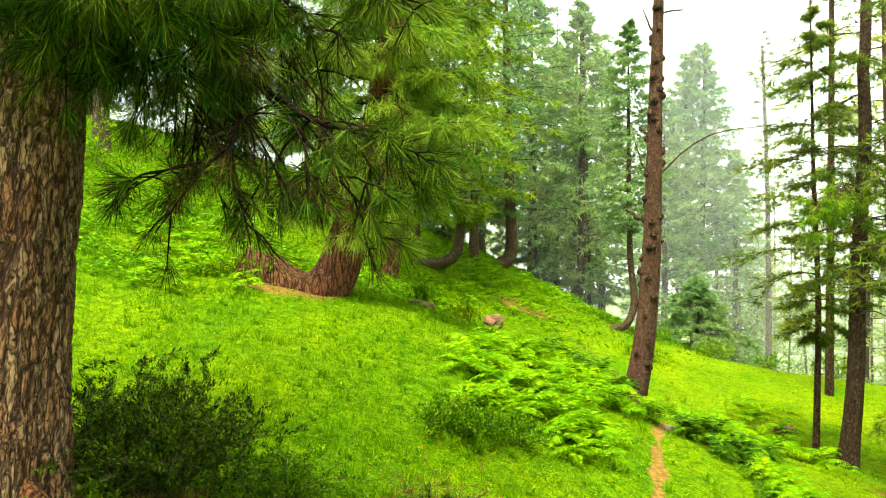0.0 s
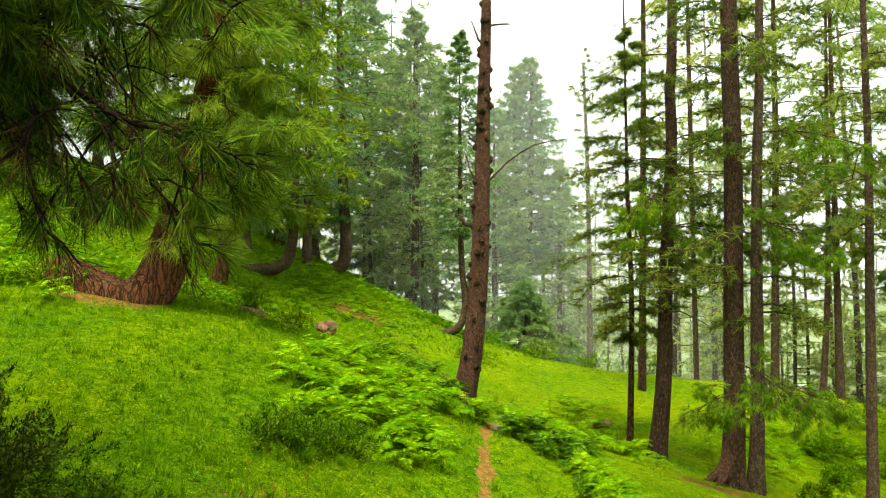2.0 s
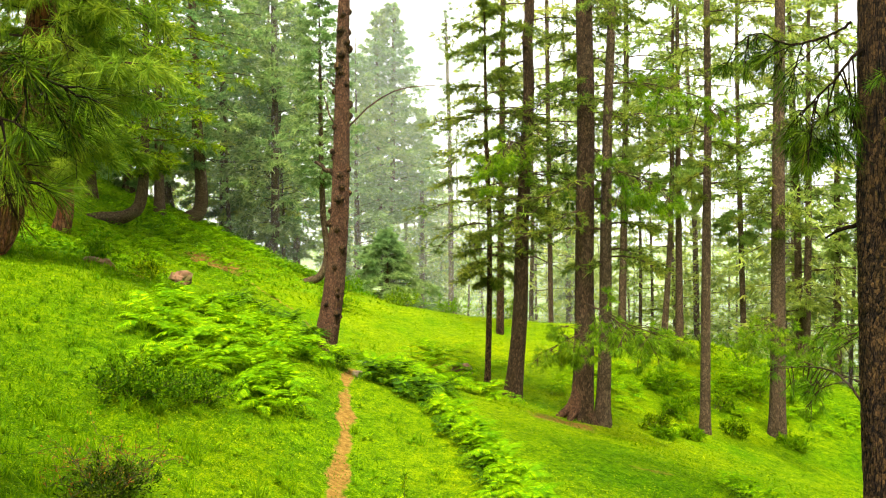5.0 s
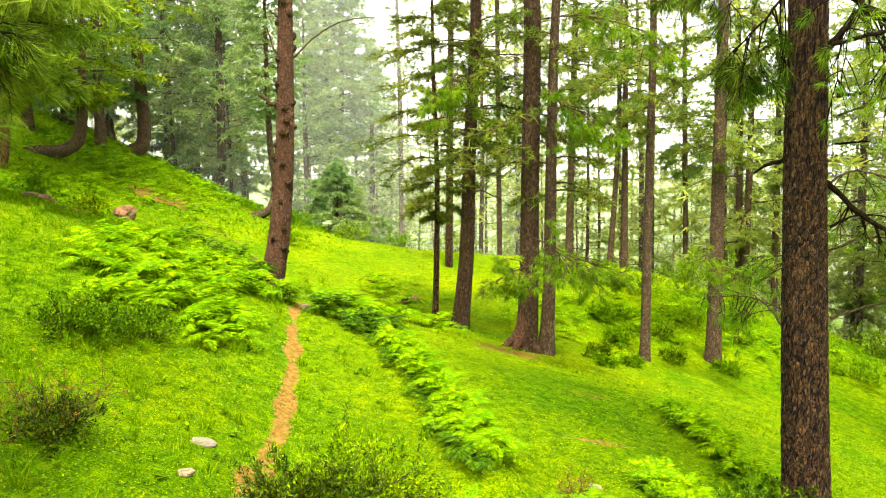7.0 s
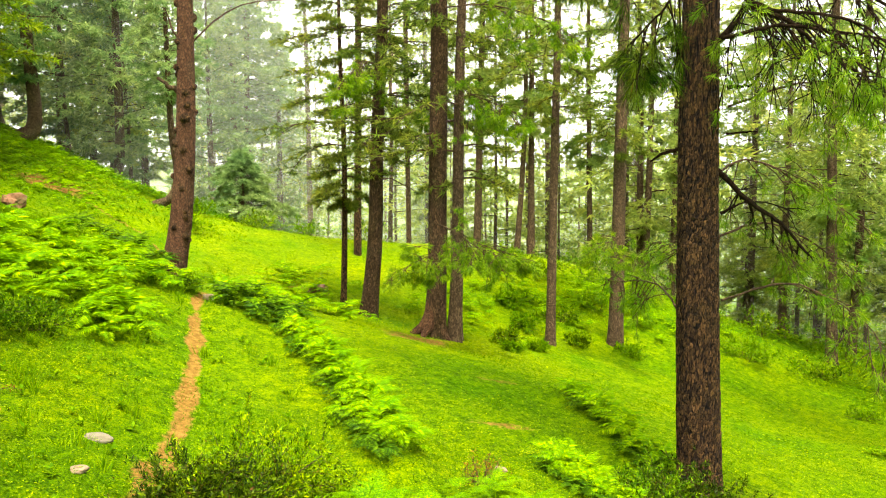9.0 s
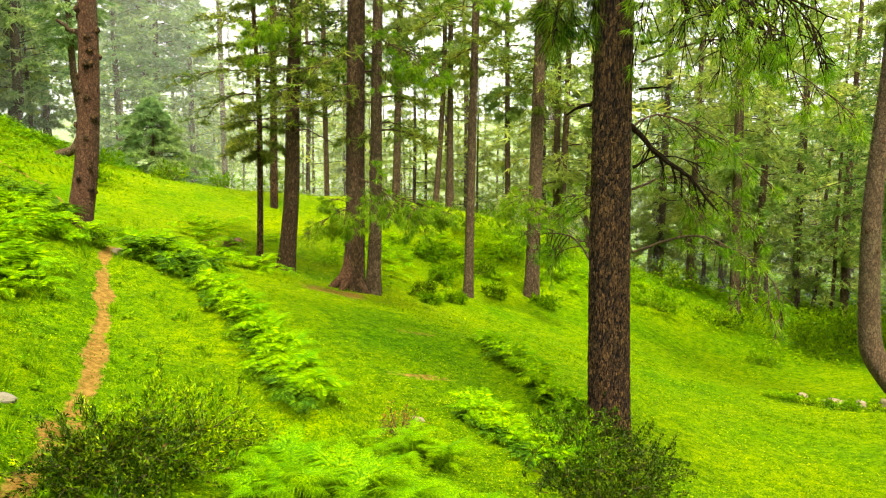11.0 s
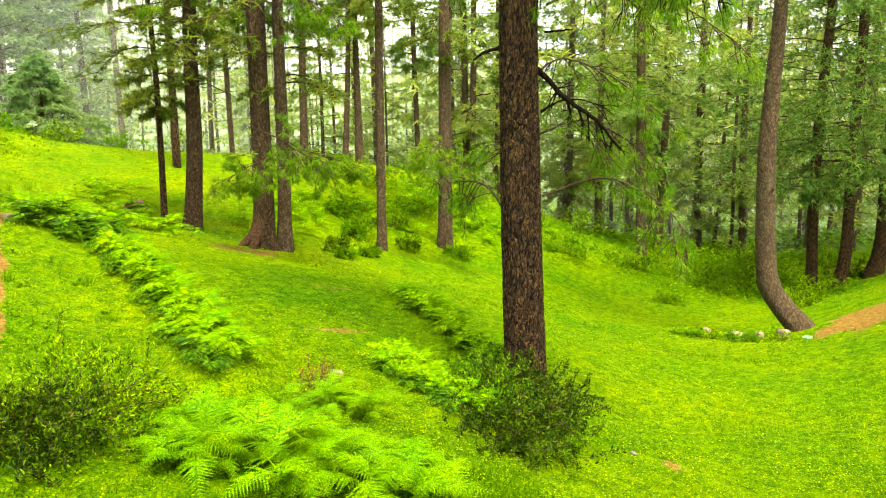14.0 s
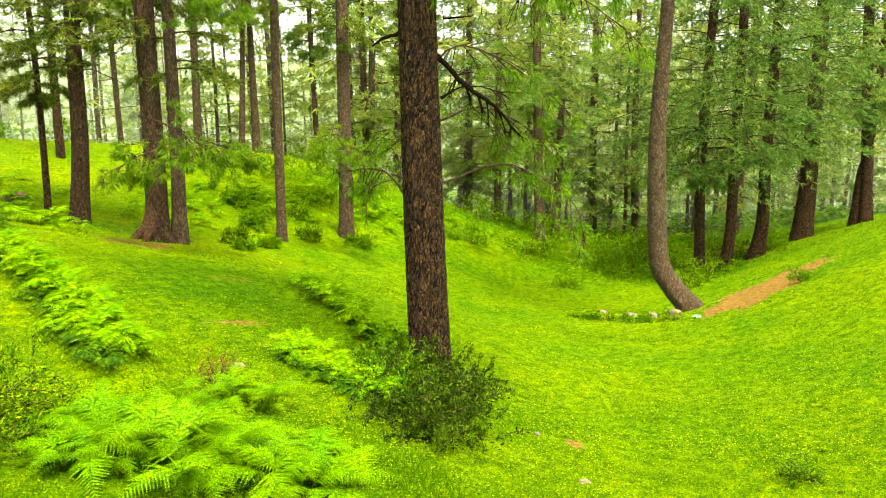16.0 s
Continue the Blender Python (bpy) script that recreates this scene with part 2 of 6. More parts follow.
SHRUB_LIGHT = leafy("light_shrub_leaf", (0.022, 0.068, 0.001), (0.085, 0.19, 0.0015), (0.25, 0.38, 0.003), 4.0, 0.28, 0.5, (0.10, 0.06, 0.012), gloss=0.03)
NEEDLE_NEAR = leafy("long_pine_needle", (0.008, 0.018, 0.0015), (0.028, 0.060, 0.0025), (0.125, 0.22, 0.007), 4.0, 0.2, 0.5, (0.10, 0.055, 0.012), gloss=0.03, spread=1.8, fleck=0.7)
NEEDLE_DEAD = leafy("withered_brown_needle", (0.014, 0.009, 0.003), (0.036, 0.022, 0.006), (0.085, 0.055, 0.015), 4.0, 0.15, 0.6, gloss=0.03)
# Blued and paled: the mist is put into the needle colour.
NEEDLE_MISTED = leafy("mist_blued_pine_needle", (0.115, 0.205, 0.07), (0.215, 0.335, 0.115), (0.35, 0.47, 0.17), 0.35, 0.5, 0.55, fleck=0.4, gloss=0.05)
NEEDLE_SOFT = leafy("soft_green_pine_needle", (0.045, 0.10, 0.02), (0.11, 0.205, 0.035), (0.22, 0.33, 0.05), 1.2, 0.45, 0.5, fleck=0.5, gloss=0.05)
NEEDLE_BRIGHT = leafy("bright_pine_needle", (0.06, 0.12, 0.006), (0.16, 0.26, 0.009), (0.30, 0.41, 0.014), 3.0, 0.4, 0.4, (0.13, 0.10, 0.03), gloss=0.05, fleck=0.5)
NEEDLE_MID = leafy("pine_needle", (0.042, 0.074, 0.012), (0.122, 0.175, 0.022), (0.28, 0.335, 0.035), 0.9, 0.5, 0.5, fleck=0.4, gloss=0.05)
# Pale needles of the farther pines, with haze painted into their colour.
NEEDLE_FAR = leafy("hazed_conifer_needle", (0.16, 0.235, 0.055), (0.29, 0.375, 0.08), (0.45, 0.53, 0.10), 0.35, 0.55, 0.55, fleck=0.35, gloss=0.05)
NEEDLE_SPRAY = leafy("fresh_green_pine_needle", (0.04, 0.115, 0.005), (0.12, 0.245, 0.007), (0.25, 0.39, 0.012), 3.0, 0.4, 0.4, (0.11, 0.085, 0.03), gloss=0.05, fleck=0.6)
NEEDLE_HANG = leafy("hanging_pine_needle", (0.085, 0.15, 0.013), (0.19, 0.30, 0.02), (0.34, 0.43, 0.033), 1.6, 0.55, 0.5, fleck=0.4, gloss=0.05)
BARK_RED = bark("plated_red_brown_bark", (0.215, 0.098, 0.035), (0.31, 0.195, 0.095), (0.035, 0.016, 0.007), (0.15, 0.155, 0.055), 24, 0.24, 0.022, crack=0.08)
BARK_RUST = bark("rust_red_bark", (0.16, 0.048, 0.015), (0.19, 0.088, 0.032), (0.028, 0.011, 0.005), (0.10, 0.08, 0.022), 17, 0.2, 0.025)
BARK_BROWN = bark("knobby_brown_bark", (0.09, 0.042, 0.018), (0.16, 0.085, 0.04), (0.025, 0.0121, 0.006), (0.12, 0.095, 0.045), 40, 0.6, 0.018)
BARK_DARK = bark("flaky_dark_brown_bark", (0.024, 0.012, 0.004), (0.17, 0.095, 0.03), (0.003, 0.002, 0.001), (0.08, 0.058, 0.015), 62, 0.42, 0.024)
BARK_MID = bark("mottled_brown_bark", (0.05, 0.029, 0.012), (0.15, 0.092, 0.042), (0.012, 0.007, 0.003), (0.13, 0.105, 0.045), 44, 0.45, 0.018)
BARK_GREY = bark("grey_brown_bark", (0.085, 0.057, 0.028), (0.165, 0.115, 0.06), (0.025, 0.016, 0.008), (0.13, 0.12, 0.05), 34, 0.5, 0.012)
TWIG = bark("dark_twig_bark", (0.012, 0.008, 0.004), (0.028, 0.018, 0.008), (0.006, 0.004, 0.002), (0.04, 0.04, 0.018), 60, 0.3, 0.004, gloss=0.04)
LIMB = bark("brown_limb_bark", (0.06, 0.036, 0.015), (0.10, 0.066, 0.028), (0.02, 0.012, 0.006), (0.08, 0.08, 0.03), 40, 0.3, 0.004)
STEM = bark("green_brown_stem", (0.06, 0.05, 0.018), (0.10, 0.08, 0.03), (0.03, 0.022, 0.01), (0.08, 0.09, 0.03), 60, 0.3, 0.002)
SHRUB_MID = leafy("green_shrub_leaf", (0.012, 0.05, 0.0012), (0.05, 0.14, 0.0016), (0.15, 0.27, 0.003), 4.0, 0.25, 0.5, gloss=0.03)
RED_LEAF = leafy("reddish_shrub_leaf", (0.05, 0.055, 0.006), (0.19, 0.075, 0.014), (0.33, 0.17, 0.03), 4.0, 0.3, 0.5, gloss=0.03)
STONE = rocky("grey_stone", (0.075, 0.066, 0.04), (0.18, 0.155, 0.095), (0.0575, 0.0735, 0.017))
PALE_STONE = rocky("pale_stone", (0.12, 0.082, 0.042), (0.26, 0.19, 0.105), (0.09, 0.085, 0.03))
DEAD_WOOD = rocky("weathered_dead_wood", (0.08, 0.033, 0.011), (0.235, 0.115, 0.045), (0.07, 0.09, 0.012))

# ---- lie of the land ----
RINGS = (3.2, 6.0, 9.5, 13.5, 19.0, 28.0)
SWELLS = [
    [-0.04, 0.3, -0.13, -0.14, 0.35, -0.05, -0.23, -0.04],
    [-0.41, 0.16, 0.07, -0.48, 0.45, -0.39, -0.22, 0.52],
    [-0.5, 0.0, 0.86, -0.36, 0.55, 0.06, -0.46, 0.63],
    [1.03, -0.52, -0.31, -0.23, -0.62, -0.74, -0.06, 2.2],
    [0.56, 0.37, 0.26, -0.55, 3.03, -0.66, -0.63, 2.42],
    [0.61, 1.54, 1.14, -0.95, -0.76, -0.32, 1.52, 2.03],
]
PATH = [(-0.3, 0.6), (0.1, 2.0), (0.62, 3.4), (1.24, 4.92), (1.69, 6.4), (2.1, 8.0), (2.55, 9.2), (2.75, 11.0), (2.95, 13.0), (2.9, 15.0), (2.3, 16.6), (1.75, 17.2), (2.2, 20.0), (2.8, 24.0)]


BANKS = [[(2.92, 7.45), (2.84, 6.6), (2.74, 5.85), (2.6, 5.1), (2.45, 4.5), (2.36, 4.1)], [(5.25, 6.0), (5.13, 5.5), (5.05, 5.05), (4.75, 4.55), (4.77, 4.2)], [(3.58, 4.2), (3.56, 3.85), (3.52, 3.6), (3.5, 3.35)]]


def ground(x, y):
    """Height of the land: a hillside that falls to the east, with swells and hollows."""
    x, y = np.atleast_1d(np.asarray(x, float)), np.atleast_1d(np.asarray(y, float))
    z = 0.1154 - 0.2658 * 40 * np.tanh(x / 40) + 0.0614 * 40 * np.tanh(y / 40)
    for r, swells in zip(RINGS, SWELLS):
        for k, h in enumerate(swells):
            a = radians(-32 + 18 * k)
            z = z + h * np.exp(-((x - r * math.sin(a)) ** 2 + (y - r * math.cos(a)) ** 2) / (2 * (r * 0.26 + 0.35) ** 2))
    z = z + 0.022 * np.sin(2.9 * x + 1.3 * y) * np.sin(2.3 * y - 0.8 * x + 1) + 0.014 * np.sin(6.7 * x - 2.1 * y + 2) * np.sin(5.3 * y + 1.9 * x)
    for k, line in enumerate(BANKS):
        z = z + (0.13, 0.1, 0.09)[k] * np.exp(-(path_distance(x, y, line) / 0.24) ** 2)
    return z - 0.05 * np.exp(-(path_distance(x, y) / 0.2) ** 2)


def path_distance(x, y, line=PATH):
    best = np.full(np.shape(x), 99.0)
    for (x0, y0), (x1, y1) in zip(line, line[1:]):
        u = np.clip(((x - x0) * (x1 - x0) + (y - y0) * (y1 - y0)) / ((x1 - x0) ** 2 + (y1 - y0) ** 2), 0, 1)
        best = np.minimum(best, np.hypot(x - x0 - u * (x1 - x0), y - y0 - u * (y1 - y0)))
    return best


def earth(x, y):
    """How bare the soil is: the trodden path, the slip by the mound, worn roots."""
    wob = 0.018 * np.sin(5 * x + 3 * y) + 0.015 * np.sin(11 * y - 4 * x) + 0.02 * np.sin(23 * x + 17 * y) * np.sin(19 * y - 13 * x)
    e = np.clip(1.1 - (path_distance(x, y) + wob) / (0.12 - 0.0065 * np.clip(y, 0, 10)), 0, 1) * np.clip(1.3 - y / 22, 0.5, 1) * (1 - 0.6 * np.exp(-((y - 9.4) / 0.9) ** 2))
    for cx, cy, ax, ay, turn, top in ((11.75, 3.6, 1.2, 0.5, -0.38, 1.0), (-1.35, 3.35, 0.5, 0.35, 0.3, 0.75), (-1.75, 9.2, 0.5, 0.4, 0.1, 0.6), (5.1, 8.9, 0.5, 0.35, 0.0, 0.7),
                                      (1.72, 17.2, 0.7, 0.4, 0.5, 0.8), (0.0, 12.6, 0.5, 0.4, 0.0, 0.6), (19.0, 6.5, 1.2, 0.7, 0.0, 0.9),
                                      (3.82, 5.14, 0.3, 0.07, -0.2, 0.5), (4.7, 6.54, 0.26, 0.06, -0.3, 0.5), (4.72, 2.62, 0.2, 0.05, -1.0, 0.7), (4.9, 12.4, 0.4, 0.15, 0.4, 0.5)):
        u = (x - cx) * math.cos(turn) + (y - cy) * math.sin(turn)
        v = -(x - cx) * math.sin(turn) + (y - cy) * math.cos(turn)
        e = np.maximum(e, top * np.clip(1.6 - 1.2 * np.hypot(u / ax, v / ay) + 5 * wob + 0.45 * np.sin(3.1 * u + 2 * v) * np.sin(4.3 * v + u) + 0.3 * np.sin(9.1 * u - 4 * v) * np.sin(8.3 * v + 3 * u), 0, 1))
    return e


def meadow_paleness(x, y):
    """Short yellowish turf beyond the path, coloured paler for the open meadow's light."""
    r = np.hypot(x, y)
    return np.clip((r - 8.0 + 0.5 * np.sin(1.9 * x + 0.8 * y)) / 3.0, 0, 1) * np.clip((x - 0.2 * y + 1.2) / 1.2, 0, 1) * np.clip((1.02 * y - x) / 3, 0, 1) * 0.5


def gz(x, y):
    return float(ground(x, y)[0])


# ---- mesh helpers ----
def raw_mesh(name, v, f, mat, smooth=False):
    me = bpy.data.meshes.new(name)
    v, f = np.asarray(v, np.float32), np.asarray(f, np.int32)
    me.vertices.add(len(v))
    me.vertices.foreach_set("co", v.ravel())
    me.loops.add(f.size)
    me.loops.foreach_set("vertex_index", f.ravel())
    me.polygons.add(len(f))
    me.polygons.foreach_set("loop_start", np.arange(0, f.size, f.shape[1], dtype=np.int32))
    if smooth:
        me.polygons.foreach_set("use_smooth", np.ones(len(f), bool))
    me.materials.append(mat)
    me.update(calc_edges=True)
    return me


def part(name, me, parent, label=""):
    ob = new(name, me)
    ob.parent = parent
    return tagged(ob, label) if label else ob


def thing(name, x, y, z, label, category, group="", kind=""):
    e = new(name)
    e.location = (x, y, z)
    e.empty_display_size = 0.1
    return tagged(e, label, category, group, kind)


def unit(a):
    return a / (np.linalg.norm(a, axis=-1, keepdims=True) + 1e-9)


def smooth_path(pts, radii, steps):
    """Catmull-Rom through pts, with radii eased along."""
    p = np.array(pts, float)
    p = np.vstack([2 * p[0] - p[1], p, 2 * p[-1] - p[-2]])
    out, rad = [], []
    n = len(pts) - 1
    for i in range(n):
        for u in np.linspace(0, 1, steps, endpoint=(i == n - 1)):
            a, b, c, d = p[i:i + 4]
            out.append(0.5 * (2 * b + (c - a) * u + (2 * a - 5 * b + 4 * c - d) * u * u + (3 * b - a - 3 * c + d) * u ** 3))
            rad.append(radii[i] * (1 - u) + radii[i + 1] * u)
    return np.array(out), np.array(rad)


def tube(pts, rad, sides, seed=0, lump=0.0, flare=None):
    """Quads round a path; the end is drawn to a point."""
    pts = np.asarray(pts, float)
    n = len(pts)
    tan = unit(np.gradient(pts, axis=0))
    ref = np.array([1.0, 0, 0]) if abs(tan[0][0]) < 0.8 else np.array([0, 1.0, 0])
    a = unit(ref - tan * (tan @ ref)[:, None])
    b = np.cross(tan, a)
    th = np.linspace(0, 2 * np.pi, sides, endpoint=False)
    rng = np.random.default_rng(seed)
    r = np.repeat(np.asarray(rad, float)[:, None], sides, 1)
    if lump:
        ph = rng.uniform(0, 6.28, 4)
        zz = np.arange(n)[:, None] / n * 9
        r = r * (1 + lump * (np.sin(2 * th + ph[0] + zz * 0.7) + 0.6 * np.sin(3 * th + ph[1] - zz) + 0.5 * np.sin(5 * th + ph[2] + 1.7 * zz)))
    if flare is not None:
        r = r * flare(np.linspace(0, 1, n)[:, None], th[None])
    v = (pts[:, None] + r[..., None] * (np.cos(th)[None, :, None] * a[:, None] + np.sin(th)[None, :, None] * b[:, None])).reshape(-1, 3)
    i, j = np.meshgrid(np.arange(n - 1), np.arange(sides), indexing="ij")
    k = (j + 1) % sides
    f = np.stack([i * sides + j, i * sides + k, (i + 1) * sides + k, (i + 1) * sides + j], -1).reshape(-1, 4)
    return v, f


class Heap:
    """Gathers pieces into one mesh."""

    def __init__(self):
        self.v, self.f, self.n = [], [], 0

    def add(self, v, f):
        self.v.append(v)
        self.f.append(np.asarray(f) + self.n)
        self.n += len(v)

    def mesh(self, name, mat, smooth=False):
        return raw_mesh(name, np.concatenate(self.v), np.concatenate(self.f), mat, smooth)


def needles(p, axis, count, length, width, spread, sag, rng, along=0.45, slim=True):
    """count needles at each tuft: slim kites that fan out from the twig's end."""
    m = len(p)
    p, axis = np.repeat(p, count, 0), np.repeat(unit(axis), count, 0)
    d = unit(axis + spread * rng.normal(size=(m * count, 3)))
    ln = length * rng.uniform(0.65, 1.1, (m * count, 1))
    start = p - axis * length * along * rng.uniform(0, 1, (m * count, 1))
    tip = start + d * ln
    tip[:, 2] -= sag * ln[:, 0] * rng.uniform(0.5, 1.2, m * count)
    side = unit(np.cross(d, rng.normal(size=(m * count, 3)))) * width / 2
    if not slim:
        v = np.stack([start - side, start + side, tip], 1).reshape(-1, 3)
        return v, np.arange(len(v)).reshape(-1, 3)
    mid = start + (tip - start) * 0.4
    mid[:, 2] += sag * ln[:, 0] * 0.15
    v = np.stack([start, mid - side, tip, mid + side], 1).reshape(-1, 3)
    return v, np.arange(len(v)).reshape(-1, 4)


def blades(p, d, side, length):
    """One slim triangle each."""
    v = np.stack([p - side, p + side, p + d * length[:, None]], 1).reshape(-1, 3)
    return v, np.arange(len(v)).reshape(-1, 3)


def leaves(p, d, up, length, width):
    """Pointed leaves: a kite of two triangles, slightly folded."""
    s = unit(np.cross(d, up)) * (width / 2)[:, None]
    mid = p + d * (length * 0.45)[:, None]
    lift = unit(np.cross(s, d)) * (width * 0.12)[:, None]
    v = np.stack([p, mid + s + lift, p + d * length[:, None], mid - s + lift], 1).reshape(-1, 3)
    return v, np.arange(len(v)).reshape(-1, 4)


# ---- ground ----
def axis_steps(lo, hi, step, fine_lo, fine_hi, fine):
    mid = np.concatenate([np.arange(lo, fine_lo, step), np.arange(fine_lo, fine_hi, fine), np.arange(fine_hi, hi, step)])
    far, d, out = [], step, hi
    while out < 1800:
        d *= 1.3
        out += d
        far.append(out)
    far = np.array(far)
    return np.concatenate([(lo + hi - far)[::-1], mid, far])


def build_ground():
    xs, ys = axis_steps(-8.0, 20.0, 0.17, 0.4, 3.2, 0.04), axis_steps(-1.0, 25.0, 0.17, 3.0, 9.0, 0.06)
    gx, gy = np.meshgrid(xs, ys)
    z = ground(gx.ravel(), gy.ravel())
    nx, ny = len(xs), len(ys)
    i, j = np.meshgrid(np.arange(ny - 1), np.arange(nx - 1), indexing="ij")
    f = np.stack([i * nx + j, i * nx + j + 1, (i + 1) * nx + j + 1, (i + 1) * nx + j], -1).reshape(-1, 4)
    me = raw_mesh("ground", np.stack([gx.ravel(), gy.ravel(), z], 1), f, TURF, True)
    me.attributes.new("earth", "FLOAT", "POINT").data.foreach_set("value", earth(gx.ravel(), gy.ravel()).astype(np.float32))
    me.attributes.new("paleness", "FLOAT", "POINT").data.foreach_set("value", meadow_paleness(gx.ravel(), gy.ravel()).astype(np.float32))
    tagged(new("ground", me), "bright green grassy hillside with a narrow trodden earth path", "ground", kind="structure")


build_ground()


def scatter(rng, count, r0, r1, a0=-32, a1=88, power=1.0):
    """Places in the open land south-west of the wood, thinning outward."""
    r = r0 + (r1 - r0) * rng.uniform(0, 1, count) ** power
    a = np.radians(rng.uniform(a0, a1, count) + rng.normal(size=count) * 5)
    return r * np.sin(a), r * np.cos(a)


def lay_grass():
    rng = np.random.default_rng(5)
    h, paled = Heap(), Heap()
    for count, r0, r1, ln, wd in ((110000, 1.6, 5.5, 0.026, 0.0026), (90000, 5.0, 10.0, 0.030, 0.0045), (50000, 9.5, 17.0, 0.036, 0.009), (16000, 16.0, 27.0, 0.05, 0.02)):
        x, y = scatter(rng, count, r0, r1)
        keep = (earth(x, y) + 0.5 * rng.normal(size=count)) < 0.45
        x, y = x[keep], y[keep]
        n = len(x)
        slope = np.clip((0.42 * y - x - 1.2) / 2.5, 0, 1)
        clump = np.sin(2.1 * x + 1.3 * y) * np.sin(1.9 * y - 1.1 * x) + 0.7 * np.sin(4.7 * x - 3.1 * y) * np.sin(4.1 * y + 2.3 * x)
        tall = np.clip(0.75 + 0.2 * clump + 0.9 * slope, 0.35, 2.4)
        length = ln * tall * rng.uniform(0.6, 1.5, n)
        d = unit(np.stack([rng.normal(size=n), rng.normal(size=n), np.ones(n)], 1))
        a = rng.uniform(0, 6.28, n)
        side = np.stack([np.cos(a), np.sin(a), np.zeros(n)], 1) * (wd * rng.uniform(0.6, 1.3, n))[:, None]
        pale = rng.uniform(size=n) < meadow_paleness(x, y)
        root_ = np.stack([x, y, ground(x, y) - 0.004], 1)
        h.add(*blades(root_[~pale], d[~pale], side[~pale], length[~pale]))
        paled.add(*blades(root_[pale], d[pale], side[pale], length[pale]))
    x, y = scatter(rng, 45000, 0.2, 6.0, -180, 180, 0.8)
    n = len(x)
    a = rng.uniform(0, 6.28, n)
    d = unit(np.stack([rng.normal(size=n), rng.normal(size=n), np.ones(n)], 1))
    h.add(*blades(np.stack([x, y, ground(x, y) - 0.004], 1), d, np.stack([np.cos(a), np.sin(a), np.zeros(n)], 1) * 0.004, 0.03 * rng.uniform(0.6, 1.6, n)))
    x, y = scatter(rng, 46000, 1.7, 4.2, -10, 88)
    n = len(x)
    a = rng.uniform(0, 6.28, n)
    d = unit(np.stack([0.6 * rng.normal(size=n), 0.6 * rng.normal(size=n), np.ones(n)], 1))
    long = np.clip(np.sin(3.7 * x + 1) * np.sin(3.1 * y - x) + 0.6 * np.sin(9 * x - 2 * y) * np.sin(8 * y + x) + 0.7, 0.2, 1.6) * np.clip(1.9 - np.hypot(x, y) * 0.35, 0.4, 1)
    keep = earth(x, y) < 0.3
    h.add(*blades(np.stack([x, y, ground(x, y) - 0.004], 1)[keep], d[keep], (np.stack([np.cos(a), np.sin(a), np.zeros(n)], 1) * 0.0028)[keep], (0.06 * long * rng.uniform(0.6, 1.5, n))[keep]))
    tagged(new("grass", paled.mesh("grass", GRASS_PALE)), "short yellowish grass of the upper meadow, paled for its brighter light", "grass", kind="stuff")
    tagged(new("grass", h.mesh("grass", GRASS)), "short bright yellow-green meadow grass on the hillside", "grass", kind="stuff")


def lay_herbs():
    rng = np.random.default_rng(6)
    h, paled = Heap(), Heap()
    for count, r0, r1, ln in ((90000, 1.8, 6.0, 0.013), (56000, 5.5, 11.0, 0.019), (22000, 10.5, 20.0, 0.032)):
        x, y = scatter(rng, count, r0, r1)
        patch = np.sin(1.3 * x + 0.7 * y + 1) * np.sin(1.1 * y - 0.6 * x) + 0.5 * np.sin(3.1 * x - 2.2 * y)
        keep = (earth(x, y) + 0.2 * rng.normal(size=count) < 0.4) & (patch + 0.6 * rng.normal(size=count) > -0.5)
        x, y = x[keep], y[keep]
        n = len(x)
        a = rng.uniform(0, 6.28, n)
        d = unit(np.stack([np.cos(a), np.sin(a), rng.uniform(-0.1, 0.5, n)], 1))
        p = np.stack([x, y, ground(x, y) + rng.uniform(0.008, 0.035, n)], 1)
        pale = rng.uniform(size=n) < meadow_paleness(x, y)
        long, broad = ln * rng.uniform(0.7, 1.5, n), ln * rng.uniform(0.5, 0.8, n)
        for heap, which in ((h, ~pale), (paled, pale)):
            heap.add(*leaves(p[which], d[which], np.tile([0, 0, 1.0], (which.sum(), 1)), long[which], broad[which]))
    tagged(new("clover", paled.mesh("clover", HERB_PALE)), "yellowish low herbs in the open meadow", "herbs", kind="stuff")
    tagged(new("clover", h.mesh("clover", HERB)), "low clover and broad-leaved herbs among the grass", "herbs", kind="stuff")


